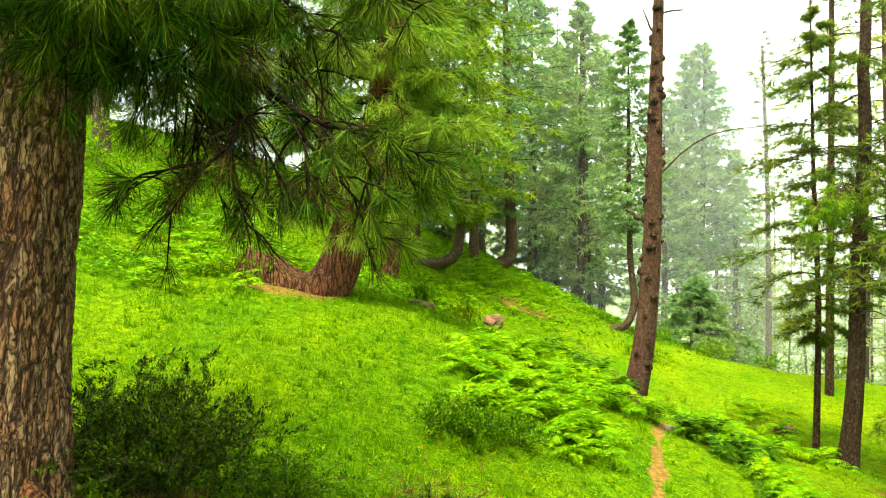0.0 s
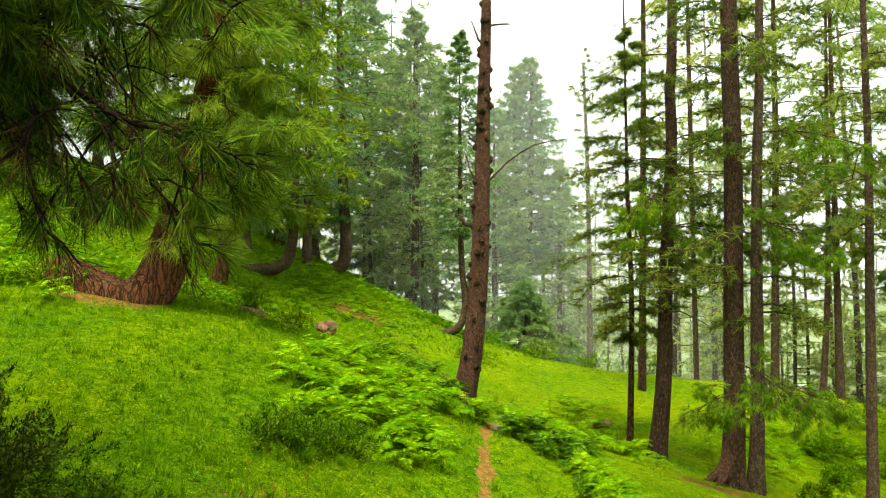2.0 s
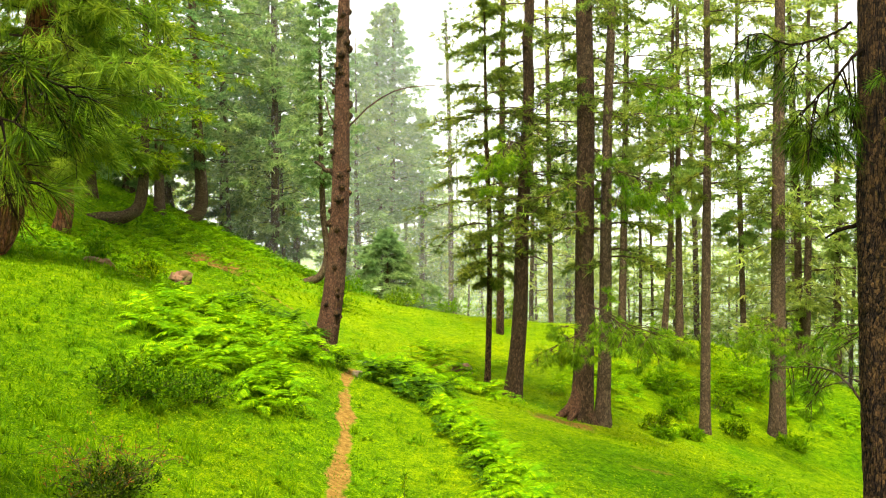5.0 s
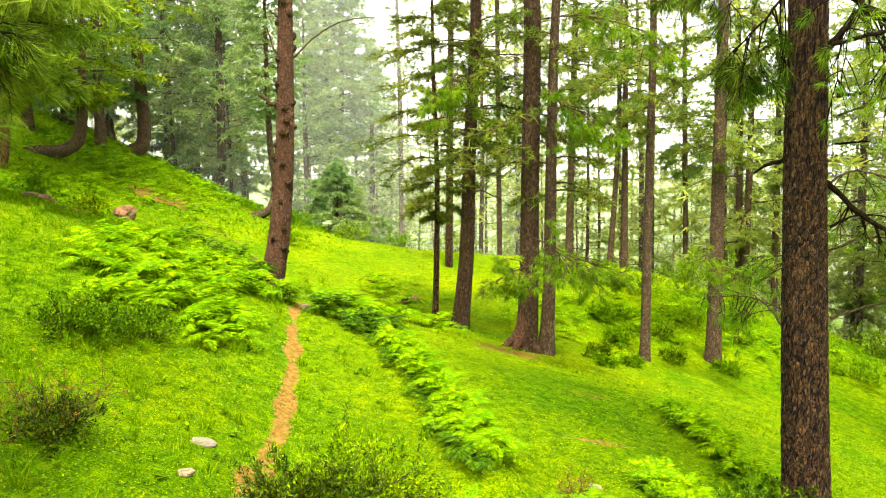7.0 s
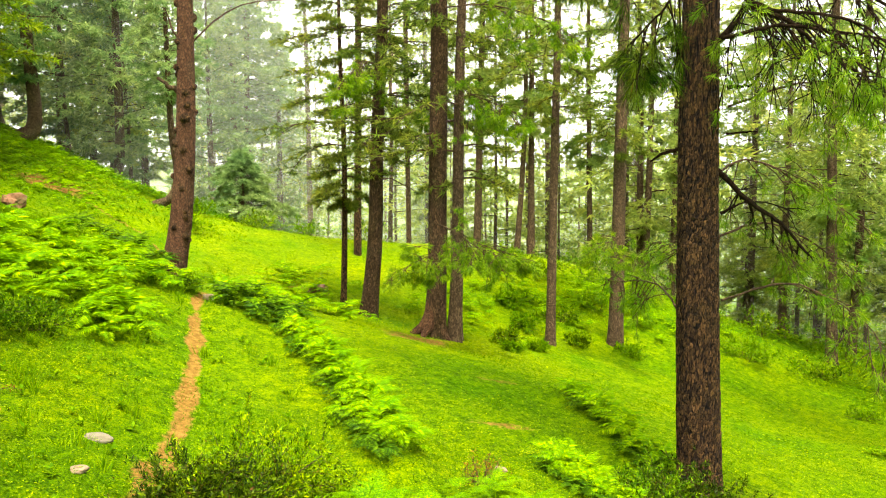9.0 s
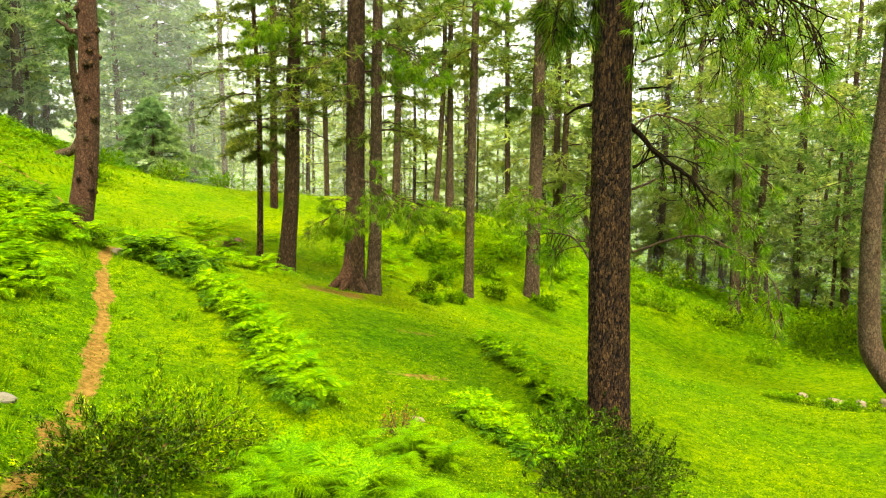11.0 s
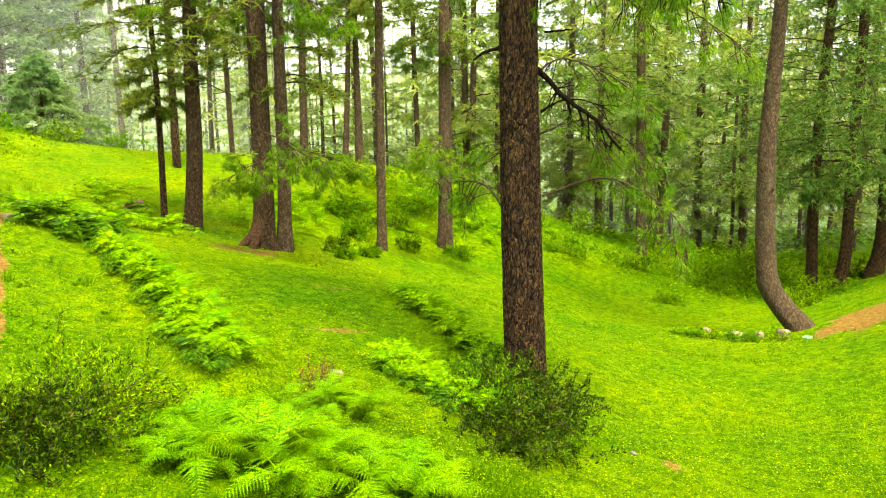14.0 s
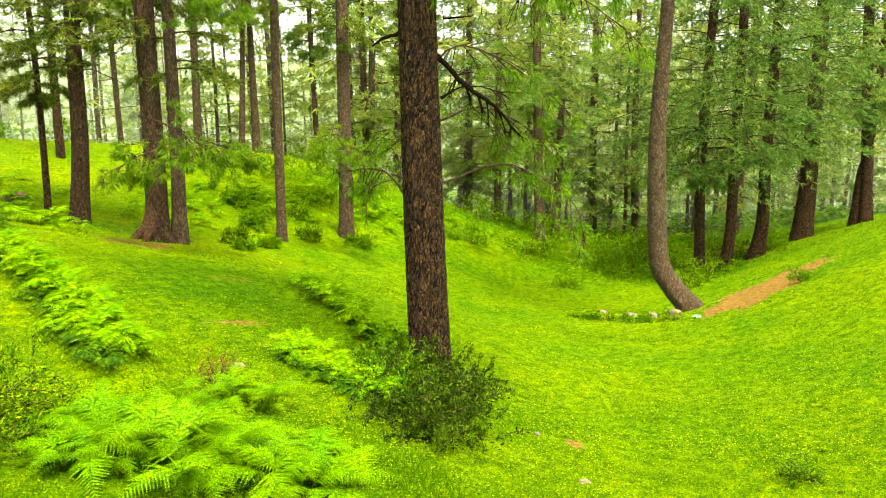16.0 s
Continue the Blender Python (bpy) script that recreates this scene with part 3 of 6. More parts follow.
def lay_weeds():
    """Rosettes of broad leaves and taller grass tussocks, too many to count."""
    rng = np.random.default_rng(8)
    h = Heap()
    x, y = scatter(rng, 1700, 2.0, 11.0, -30, 85, 0.8)
    keep = (earth(x, y) < 0.3) & (x < 0.3 * y + 0.6 * rng.normal(size=1700) + 0.4)
    x, y = x[keep], y[keep]
    m, k = len(x), 9
    size = np.repeat(rng.uniform(0.02, 0.055, m), k) * rng.uniform(0.6, 1.2, m * k)
    px, py = np.repeat(x, k), np.repeat(y, k)
    a = rng.uniform(0, 6.28, m * k)
    lift = rng.uniform(0.1, 1.4, m * k)
    d = unit(np.stack([np.cos(a), np.sin(a), lift], 1))
    p = np.stack([px, py, ground(px, py) + rng.uniform(0.0, 0.04, m * k)], 1)
    h.add(*leaves(p, d, np.tile([0, 0, 1.0], (m * k, 1)), size, size * rng.uniform(0.35, 0.6, m * k)))
    tagged(new("weeds", h.mesh("weeds", WEED)), "scattered broad-leaved weeds in the meadow", "weeds", kind="stuff")
    h = Heap()
    x, y = scatter(rng, 800, 2.2, 13.0, -30, 60, 0.8)
    keep = (earth(x, y) < 0.3) & (x < 0.3 * y + 0.8 * rng.normal(size=800))
    x, y = x[keep], y[keep]
    m, k = len(x), 26
    px, py = np.repeat(x, k) + rng.normal(size=m * k) * 0.025, np.repeat(y, k) + rng.normal(size=m * k) * 0.025
    ln = np.repeat(rng.uniform(0.07, 0.17, m), k) * rng.uniform(0.6, 1.2, m * k)
    a = rng.uniform(0, 6.28, m * k)
    d = unit(np.stack([0.5 * rng.normal(size=m * k), 0.5 * rng.normal(size=m * k), np.ones(m * k)], 1))
    side = np.stack([np.cos(a), np.sin(a), np.zeros(m * k)], 1) * 0.004
    h.add(*blades(np.stack([px, py, ground(px, py) - 0.005], 1), d, side, ln))
    tagged(new("tussocks", h.mesh("tussocks", WEED)), "darker grass tussocks dotted over the slope", "grass", kind="stuff")


# ---- trees ----
def trunk_mesh(path, r0, r1, height, sides, seed, mat, flare=0.35, roots=5, base_sink=0.25, lump=0.03, detail=0.0, rings=None, plate=30.0, tall=0.32):
    """path: points in the tree's own space, the last one carried on to the given height."""
    pts = [np.array(p, float) for p in path]
    top = pts[-1]
    lead = unit(pts[-1] - pts[-2]) * 0.35 + np.array([0, 0, 1.0])
    if height > top[2] + 0.5:
        for u in (0.34, 0.67, 1.0):
            pts.append(top + unit(lead) * (height - top[2]) * u)
    down = unit(pts[0] - pts[1])
    pts.insert(0, pts[0] + down * base_sink)
    z = np.array([p[2] for p in pts])
    seen = max(top[2], 0.5)
    rad = [max(0.012, r0 + (r1 - r0) * min(max(k, 0) / seen, 1) - (max(0, k - seen) / max(height - seen, 0.1)) * r1 * 0.9) for k in z]
    c, r = smooth_path(pts, rad, rings or 8)
    dist = np.concatenate([[0], np.cumsum(np.linalg.norm(np.diff(c, axis=0), axis=1))])
    rng = np.random.default_rng(seed)
    ph = rng.uniform(0, 6.28)

    def shape(u, th):
        d = dist[:, None]
        root = np.exp(-np.maximum(d - base_sink, 0) / ((3.2 if flare > 0.8 else 2.2) * r0 + 0.05))
        return 1 + flare * root * (0.7 + 0.6 * np.sin(roots * th + ph) * np.cos(th * 2 + ph))

    v, f = tube(c, r, sides, seed, lump, shape)
    if detail:
        n = len(c)
        centre = np.repeat(c, sides, 0)
        rd = v - centre
        rl = np.linalg.norm(rd, axis=1)
        push, furrow = np.empty(len(v)), np.zeros(len(v), np.float32)
        for i in range(len(v)):
            q = v[i]
            bend = 1.2 * noise.noise((q[0] * plate * 0.6, q[1] * plate * 0.6, q[2] * plate * 0.45)) + 0.4 * noise.noise(q * plate * 1.3)
            near, second = noise.voronoi((q[0] * plate + bend, q[1] * plate - bend, q[2] * plate * tall + 0.6 * bend))[0][:2]
            gap = min((second - near) / 0.26, 1.0)
            furrow[i] = 1 - gap
            push[i] = (gap ** 0.6 * 1.3 - 1 + 0.5 * noise.noise((q[0] * plate * 2.3, q[1] * plate * 2.3, q[2] * plate * 1.2)) + 0.6 * noise.noise(q * plate * 0.3)) * detail
        v = v + rd / (rl[:, None] + 1e-6) * push[:, None]
        me = raw_mesh("trunk", v, f, mat, True)
        me.attributes.new("furrow", "FLOAT", "POINT").data.foreach_set("value", furrow)
        return me, c, r
    return raw_mesh("trunk", v, f, mat, True), c, r


def limb_points(start, out, length, rise, droop, n=6):
    u = np.linspace(0, 1, n)
    p = start + np.outer(u * length, out)
    p[:, 2] += rise * length * u - droop * length * u * u
    return p


def crown_parts(seed, z0, z1, reach, limbs, twigs, count, nl, nw, rise=0.15, droop=0.35, belly=0.25, ragged=0.35, bare=0.3, sag=0.15, spread=0.5, mat=NEEDLE_MID, rbase=0.03, marks=(0.35, 0.7, 1.0), sides=3, twig=0.42, crowd=1.3, slender=False, dense_to=8.0, taper=0.75):
    """Limbs round an upright axis, with side twigs that carry needle tufts. Heights are above the tree's base."""
    rng = np.random.default_rng(seed)
    wood, tp, ta = Heap(), [], []
    for i in range(limbs):
        u = ((i + rng.uniform(0, 1)) / limbs) ** crowd
        prof = min(u / belly, 1) ** 0.6 * (1 - max(0, u - belly) / (1 - belly)) ** taper
        ln = reach * max(prof, 0.12) * rng.uniform(1 - ragged, 1 + ragged * 0.5)
        az = i * 2.399 + rng.uniform(-0.5, 0.5)
        out = np.array([math.cos(az), math.sin(az), 0])
        c = limb_points(np.array([0, 0, z0 + (z1 - z0) * u]), out, ln, rise + 0.5 * u, droop * rng.uniform(0.5, 1.3), 5 if len(marks) > 2 else 3)
        wood.add(*tube(c, np.linspace(rbase * (1.15 - u), 0.005, len(c)), sides, i))
        across = np.array([-out[1], out[0], 0])
        for k in range(twigs if z0 + (z1 - z0) * u < dense_to else max(twigs // 6, 1)):
            w = bare + (1 - bare) * (k + rng.uniform(0, 1)) / twigs
            q = c[0] + (c[-1] - c[0]) * w
            q[2] = np.interp(w, np.linspace(0, 1, len(c)), c[:, 2])
            side = (-1) ** k * across
            tl = ln * (twig - 0.22 * w) * rng.uniform(0.5, 1.2)
            dirn = unit(out * 0.8 + side * rng.uniform(0.3, 1.2) + np.array([0, 0, rng.uniform(-0.25, 0.3)]))
            end = q + dirn * tl - np.array([0, 0, droop * tl * 0.6])
            lift_ = np.array([0, 0, 0.006])
            if slender:
                wood.add(np.array([q - lift_, q + lift_, end + lift_ * 0.3, end - lift_ * 0.3]), [[0, 1, 2, 3]])
            for s in marks:
                pt = q + dirn * tl * s
                pt[2] -= droop * tl * s * s * 0.6
                tp.append(pt)
                ta.append(dirn + rng.normal(size=3) * 0.35)
        tp.append(c[-1])
        ta.append(out)
    v, f = needles(np.array(tp), np.array(ta), count, nl, nw, spread, sag, rng, slim=False)
    return wood.mesh("branchwork", LIMB, True), raw_mesh("foliage", v, f, mat)


CROWNS = {}


def crown(kind):
    """Crown meshes are built once a kind and shared."""
    if kind not in CROWNS:
        CROWNS[kind] = crown_parts(**CROWN_KINDS[kind])
    return CROWNS[kind]


CROWN_KINDS = {
    "open_a": dict(seed=11, z0=2.3, z1=12, reach=1.5, limbs=33, twigs=12, count=13, nl=0.13, nw=0.014, twig=0.55, bare=0.12, spread=0.65, belly=0.07, ragged=0.55, rbase=0.013, slender=True, dense_to=6.3, rise=0.2, droop=0.5),
    "open_b": dict(seed=12, z0=2.6, z1=13, reach=1.5, limbs=33, twigs=12, count=13, nl=0.13, nw=0.014, droop=0.6, twig=0.55, bare=0.12, spread=0.65, belly=0.07, ragged=0.55, rbase=0.013, slender=True, dense_to=6.3),
    "open_c": dict(seed=13, z0=2.1, z1=11, reach=1.5, limbs=33, twigs=12, count=13, nl=0.13, nw=0.014, droop=0.4, twig=0.55, bare=0.12, spread=0.65, belly=0.07, ragged=0.55, rbase=0.013, slender=True, dense_to=6.3),
    "thin": dict(seed=14, z0=1.5, z1=6.0, reach=1.05, limbs=50, twigs=12, count=14, nl=0.12, nw=0.013, belly=0.2, ragged=0.5, twig=0.55, bare=0.1, spread=0.65, rbase=0.012, slender=True, droop=0.5),
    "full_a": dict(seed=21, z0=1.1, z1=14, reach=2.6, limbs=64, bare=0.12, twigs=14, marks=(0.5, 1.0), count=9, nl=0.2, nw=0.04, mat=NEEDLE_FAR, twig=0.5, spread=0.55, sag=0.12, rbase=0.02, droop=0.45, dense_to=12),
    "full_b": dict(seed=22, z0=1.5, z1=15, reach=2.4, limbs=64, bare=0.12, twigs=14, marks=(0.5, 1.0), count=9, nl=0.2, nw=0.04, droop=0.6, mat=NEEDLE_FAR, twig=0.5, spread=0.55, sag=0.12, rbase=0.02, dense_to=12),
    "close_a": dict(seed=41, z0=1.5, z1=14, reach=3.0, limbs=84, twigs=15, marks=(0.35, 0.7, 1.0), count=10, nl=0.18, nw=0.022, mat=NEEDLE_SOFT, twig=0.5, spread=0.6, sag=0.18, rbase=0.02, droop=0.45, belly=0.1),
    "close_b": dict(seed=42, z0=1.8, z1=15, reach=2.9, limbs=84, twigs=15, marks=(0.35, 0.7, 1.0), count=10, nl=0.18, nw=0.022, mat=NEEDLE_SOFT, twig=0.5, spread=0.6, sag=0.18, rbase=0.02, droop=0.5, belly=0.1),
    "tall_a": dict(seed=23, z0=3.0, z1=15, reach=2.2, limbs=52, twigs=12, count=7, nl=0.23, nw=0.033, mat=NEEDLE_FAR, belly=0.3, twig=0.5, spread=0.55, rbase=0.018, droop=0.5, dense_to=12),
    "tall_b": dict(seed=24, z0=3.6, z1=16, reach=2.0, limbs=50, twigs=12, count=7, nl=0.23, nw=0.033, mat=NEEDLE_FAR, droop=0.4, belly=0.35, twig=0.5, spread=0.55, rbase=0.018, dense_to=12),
    "gaunt": dict(seed=25, z0=4.0, z1=19, reach=2.2, limbs=64, twigs=7, count=7, nl=0.22, nw=0.032, mat=NEEDLE_MISTED, ragged=0.6, bare=0.4, droop=0.25, belly=0.3, crowd=1.0, rbase=0.018, dense_to=20),
    "young": dict(seed=26, z0=0.1, z1=2.5, reach=1.6, limbs=84, twigs=12, count=12, nl=0.18, nw=0.03, mat=NEEDLE_MISTED, belly=0.15, rise=0.1, rbase=0.012, crowd=1.0),
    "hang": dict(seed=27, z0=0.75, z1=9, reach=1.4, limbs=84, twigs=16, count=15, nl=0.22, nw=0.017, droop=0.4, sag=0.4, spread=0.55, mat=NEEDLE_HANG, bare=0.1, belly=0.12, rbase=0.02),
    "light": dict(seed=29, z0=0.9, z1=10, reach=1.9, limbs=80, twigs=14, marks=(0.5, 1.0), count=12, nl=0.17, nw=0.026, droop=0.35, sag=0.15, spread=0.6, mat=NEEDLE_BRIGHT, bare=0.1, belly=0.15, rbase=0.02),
    "cone": dict(seed=28, z0=0.4, z1=9.2, reach=1.7, limbs=100, twigs=11, marks=(0.5, 1.0), count=8, nl=0.25, nw=0.05, mat=NEEDLE_MISTED, belly=0.15, ragged=0.35, bare=0.1, twig=0.5, spread=0.55, crowd=1.05, rbase=0.018, rise=0.25, droop=0.4, dense_to=12, taper=0.55),
    # Unseen upper crown, added above the view to shade the ground below.
    "shade_canopy": dict(seed=35, z0=0.0, z1=7.0, reach=2.5, limbs=46, twigs=9, marks=(0.5, 1.0), count=6, nl=0.22, nw=0.05, mat=NEEDLE_HANG, belly=0.1, rise=0.2, droop=0.3),
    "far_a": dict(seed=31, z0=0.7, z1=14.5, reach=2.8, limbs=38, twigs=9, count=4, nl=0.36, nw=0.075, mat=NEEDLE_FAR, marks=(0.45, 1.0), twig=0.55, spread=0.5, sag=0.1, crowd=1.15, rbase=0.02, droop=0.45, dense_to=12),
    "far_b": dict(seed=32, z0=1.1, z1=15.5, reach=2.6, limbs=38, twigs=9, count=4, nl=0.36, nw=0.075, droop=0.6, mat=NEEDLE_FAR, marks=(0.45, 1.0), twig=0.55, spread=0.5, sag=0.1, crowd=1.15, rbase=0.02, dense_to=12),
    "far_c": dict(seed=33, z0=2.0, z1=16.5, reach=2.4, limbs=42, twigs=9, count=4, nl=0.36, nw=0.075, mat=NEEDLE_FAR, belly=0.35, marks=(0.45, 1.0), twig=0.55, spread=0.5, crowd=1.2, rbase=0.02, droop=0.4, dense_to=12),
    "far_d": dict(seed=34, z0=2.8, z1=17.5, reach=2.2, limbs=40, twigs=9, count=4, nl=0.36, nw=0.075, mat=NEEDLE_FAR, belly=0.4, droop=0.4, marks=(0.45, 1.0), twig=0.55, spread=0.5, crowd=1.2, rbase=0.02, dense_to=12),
}
# The full crowns again, in the needles coloured for mist.
CROWN_KINDS["misted_a"], CROWN_KINDS["misted_b"] = (dict(CROWN_KINDS[k], mat=NEEDLE_MISTED) for k in ("full_a", "full_b"))


def pine(path, r0, r1, height, crown_kind, label, mat=BARK_GREY, sides=14, seed=1, turn=0.0, scale=1.0, lift=0.0, flare=0.35, name="pine_tree", detail=0.0, rings=None, roots=5, group="pines of the wood", plate=30.0, tall=0.32):
    """path in world metres; the foot is set on the ground."""
    x, y = path[0][:2]
    z = gz(x, y)
    e = thing(name, x, y, z, label, "tree", group)
    local = [(p[0] - x, p[1] - y, p[2] - path[0][2]) for p in path]
    me, c, r = trunk_mesh(local, r0, r1, height, sides, seed, mat, flare, detail=detail, rings=rings, roots=roots, plate=plate, tall=tall)
    part("trunk", me, e)
    if crown_kind:
        w, g = crown(crown_kind)
        axis = c[np.argmin(abs(c[:, 2] - min(height * 0.45, 4.5)))]
        for nm, m in (("branchwork", w), ("foliage", g)):
            o = tagged(part(nm, m, e), kind="stuff")
            o.matrix_basis = Matrix.LocRotScale((axis[0], axis[1], lift), Euler((0, 0, turn)), (scale, scale, scale))
    return e, c, r


# The crown kind here and on tree_dark is out of view, added for shade.
tree_fore, tree_fore_line, tree_fore_r = pine([(-1.68, 3.11, 0.79), (-1.65, 3.10, 1.44), (-1.61, 3.10, 2.09), (-1.60, 3.09, 2.76)], 0.201, 0.194, 11.0, "shade_canopy", "thick old pine with plated red-brown bark and drooping long-needled boughs", BARK_RED, 200, 3, scale=0.5, lift=5.2, flare=0.3, detail=0.010, plate=19.0, tall=0.22, rings=32, roots=4, group="foreground pines")
tree_bare, tree_bare_line, tree_bare_r = pine([(2.19, 9.36, 0.42), (2.30, 9.33, 1.10), (2.38, 9.31, 2.08), (2.41, 9.30, 3.06), (2.43, 9.30, 4.05), (2.46, 9.29, 5.05)], 0.128, 0.060, 11.0, None, "limbless leaning pine trunk with knobby branch stubs beside the path", BARK_BROWN, 24, 4, flare=0.25, rings=14)
tree_slim, tree_slim_line, tree_slim_r = pine([(4.89, 10.73, -0.50), (4.93, 10.71, 1.06), (4.93, 10.71, 2.04), (4.90, 10.72, 3.03)], 0.049, 0.029, 6.5, "thin", "slim dark young pine with a tuft of foliage at its top", BARK_DARK, 10, 5)
tree_kinked, tree_kinked_line, tree_kinked_r = pine([(5.17, 10.46, -0.59), (5.27, 10.42, 0.58), (5.31, 10.40, 1.87), (5.37, 10.37, 3.08), (5.40, 10.35, 3.81), (5.39, 10.36, 4.61), (5.42, 10.34, 5.09)], 0.118, 0.069, 15.0, "open_a", "dark pine trunk with a slight kink and thin side boughs", BARK_MID, 20, 6, rings=10)
tree_flared, tree_flared_line, tree_flared_r = pine([(5.71, 9.47, -0.77), (5.74, 9.46, 0.03), (5.75, 9.45, 1.47), (5.78, 9.43, 3.36), (5.77, 9.44, 4.87)], 0.138, 0.108, 16.0, "open_b", "stout pine trunk flaring into reddish roots at its foot", BARK_MID, 26, 7, 1.2, flare=0.5, roots=3, rings=14)
tree_pale, tree_pale_line, tree_pale_r = pine([(5.94, 9.32, -0.83), (5.97, 9.30, 0.34), (5.99, 9.29, 1.85), (6.02, 9.27, 3.35), (6.07, 9.24, 4.85)], 0.092, 0.054, 15.0, "open_c", "pale-footed slim pine trunk close beside a stouter one", BARK_GREY, 18, 8, 2.2, flare=0.5)
tree_g, tree_g_line, tree_g_r = pine([(8.26, 10.12, -1.30), (8.27, 10.11, 0.14), (8.29, 10.10, 1.87), (8.31, 10.08, 3.59), (8.30, 10.08, 5.31)], 0.082, 0.045, 15.0, "open_b", "slim straight grey-brown pine trunk at the foot of the knoll", BARK_GREY, 14, 9, 3.0, lift=1.0)
tree_h, tree_h_line, tree_h_r = pine([(9.88, 10.34, -1.55), (9.89, 10.33, 0.03), (9.90, 10.33, 1.87), (9.91, 10.31, 3.71), (9.93, 10.29, 5.54)], 0.129, 0.075, 16.0, "open_a", "straight grey-brown pine trunk with short dead stubs in the dell", BARK_GREY, 16, 10, 4.0, lift=1.0)
tree_dark, tree_dark_line, tree_dark_r = pine([(4.47, 3.65, -0.87), (4.45, 3.68, -0.03), (4.42, 3.70, 1.00), (4.41, 3.72, 1.94)], 0.147, 0.127, 12.0, "shade_canopy", "near dark pine trunk with flaky bark rising out of a shrub", BARK_DARK, 130, 11, scale=0.75, lift=5.2, flare=0.12, detail=0.007, plate=52.0, tall=0.42, rings=44, group="foreground pines")
tree_swan, tree_swan_line, tree_swan_r = pine([(11.34, 4.52, -2.08), (11.24, 4.78, -1.78), (11.15, 4.96, -1.45), (11.12, 5.03, -0.86), (11.09, 5.09, 0.39), (11.10, 5.08, 1.42), (11.11, 5.06, 2.33)], 0.152, 0.092, 13.0, "tall_b", "pine trunk sweeping out of the turf in a swan-neck bend", BARK_GREY, 20, 12, 1.0, 0.8, lift=2.0, flare=0.2, rings=10)
pine([(15.78, 6.23, -2.68), (15.76, 6.29, -1.53), (15.74, 6.33, -0.06), (15.75, 6.32, 1.57), (15.76, 6.29, 2.61)], 0.106, 0.082, 13.0, "close_a", "dark leaning pine of a close-set group", BARK_DARK, 14, 13, 0.5, 0.8, lift=0.6)
pine([(16.05, 5.81, -2.57), (16.06, 5.76, -1.74), (16.05, 5.80, -0.05), (16.05, 5.80, 1.57), (16.04, 5.82, 2.61)], 0.112, 0.083, 14.0, "close_b", "dark bent-footed pine of a close-set group", BARK_DARK, 14, 14, 1.5, 0.8, lift=0.6)
pine([(16.79, 5.47, -2.56), (16.81, 5.39, -1.81), (16.80, 5.43, -0.42), (16.80, 5.42, 1.35), (16.80, 5.43, 2.63)], 0.129, 0.092, 14.0, "close_a", "dark pine with a swollen hollow foot", BARK_DARK, 16, 15, 2.5, 0.8, lift=0.8, flare=0.7)
pine([(19.44, 5.35, -2.32), (19.45, 5.32, -1.18), (19.44, 5.34, 0.34), (19.44, 5.36, 1.81), (19.44, 5.37, 2.75)], 0.196, 0.140, 15.0, "close_b", "stout dark leaning pine on the mound", BARK_DARK, 16, 16, 3.5, 0.8, lift=1.0)
pine([(20.72, 4.35, -2.03), (20.69, 4.46, -0.33), (20.63, 4.73, 2.78)], 0.147, 0.110, 15.0, "close_a", "dark pine standing on the mound's crest", BARK_DARK, 14, 17, 4.5, 0.8, lift=1.4)
pine([(20.67, 4.55, -2.05), (20.68, 4.52, -0.85), (20.70, 4.43, -0.07)], 0.117, 0.088, 12.0, "tall_a", "slim dark pine leaning against its neighbour on the mound", BARK_DARK, 12, 18, 5.5, 0.8)
pine([(16.01, 10.26, -2.67), (15.96, 10.34, -0.32), (15.91, 10.42, 2.81)], 0.112, 0.093, 15.0, "full_b", "grey-brown pine beyond the meadow", BARK_GREY, 14, 19, 0.7, 0.8, lift=1.8)
pine([(17.63, 10.88, -2.96), (17.68, 10.80, 0.22), (17.67, 10.83, 2.91)], 0.086, 0.072, 15.0, "tall_a", "slim pine beyond the meadow", BARK_GREY, 12, 20, 1.7, 0.8)
tree_bent, tree_bent_line, tree_bent_r = pine([(-2.2, 9.53, 1.80), (-1.95, 9.56, 1.70), (-1.62, 9.62, 1.62), (-1.34, 9.67, 1.82), (-1.17, 9.69, 2.29), (-0.98, 9.71, 3.08), (-0.79, 9.73, 4.13), (-0.71, 9.73, 5.18)], 0.266, 0.102, 12.0, "hang", "old pine whose red-brown trunk sweeps up from the slope", BARK_RUST, 30, 21, 0.4, flare=0.25, rings=16)
pine([(-0.45, 17.27, 2.17), (0.04, 17.28, 2.25), (0.30, 17.27, 2.64), (0.38, 17.27, 4.22)], 0.121, 0.072, 12.0, "light", "pine with a trunk lying out over the slope before it rises", BARK_GREY, 14, 22, 0.9, 1.0, lift=0.0)
pine([(0.72, 20.27, 2.39), (0.73, 20.27, 4.67)], 0.128, 0.085, 14.0, "misted_b", "straight pine on the upper slope", BARK_GREY, 12, 23, 1.9, 0.8, lift=0.2)
pine([(1.51, 21.98, 2.30), (1.81, 21.96, 2.77), (1.72, 21.97, 4.94), (1.61, 21.98, 8.86)], 0.170, 0.085, 13.0, "misted_a", "pine with a curved foot on the upper slope", BARK_GREY, 14, 24, 2.9, lift=0.3)
pine([(-1.02, 15.12, 1.90), (-0.93, 15.13, 2.40), (-0.89, 15.13, 3.89)], 0.127, 0.095, 11.0, "light", "pine behind the bent one on the slope", BARK_RUST, 14, 25, 3.9, 1.05)
pine([(4.02, 24.67, 1.38), (4.15, 24.65, 2.24), (4.18, 24.65, 5.36), (4.17, 24.65, 10.12)], 0.140, 0.070, 9.2, "cone", "tall misty pine with a full crown", BARK_GREY, 12, 26, 4.9, 1.0)
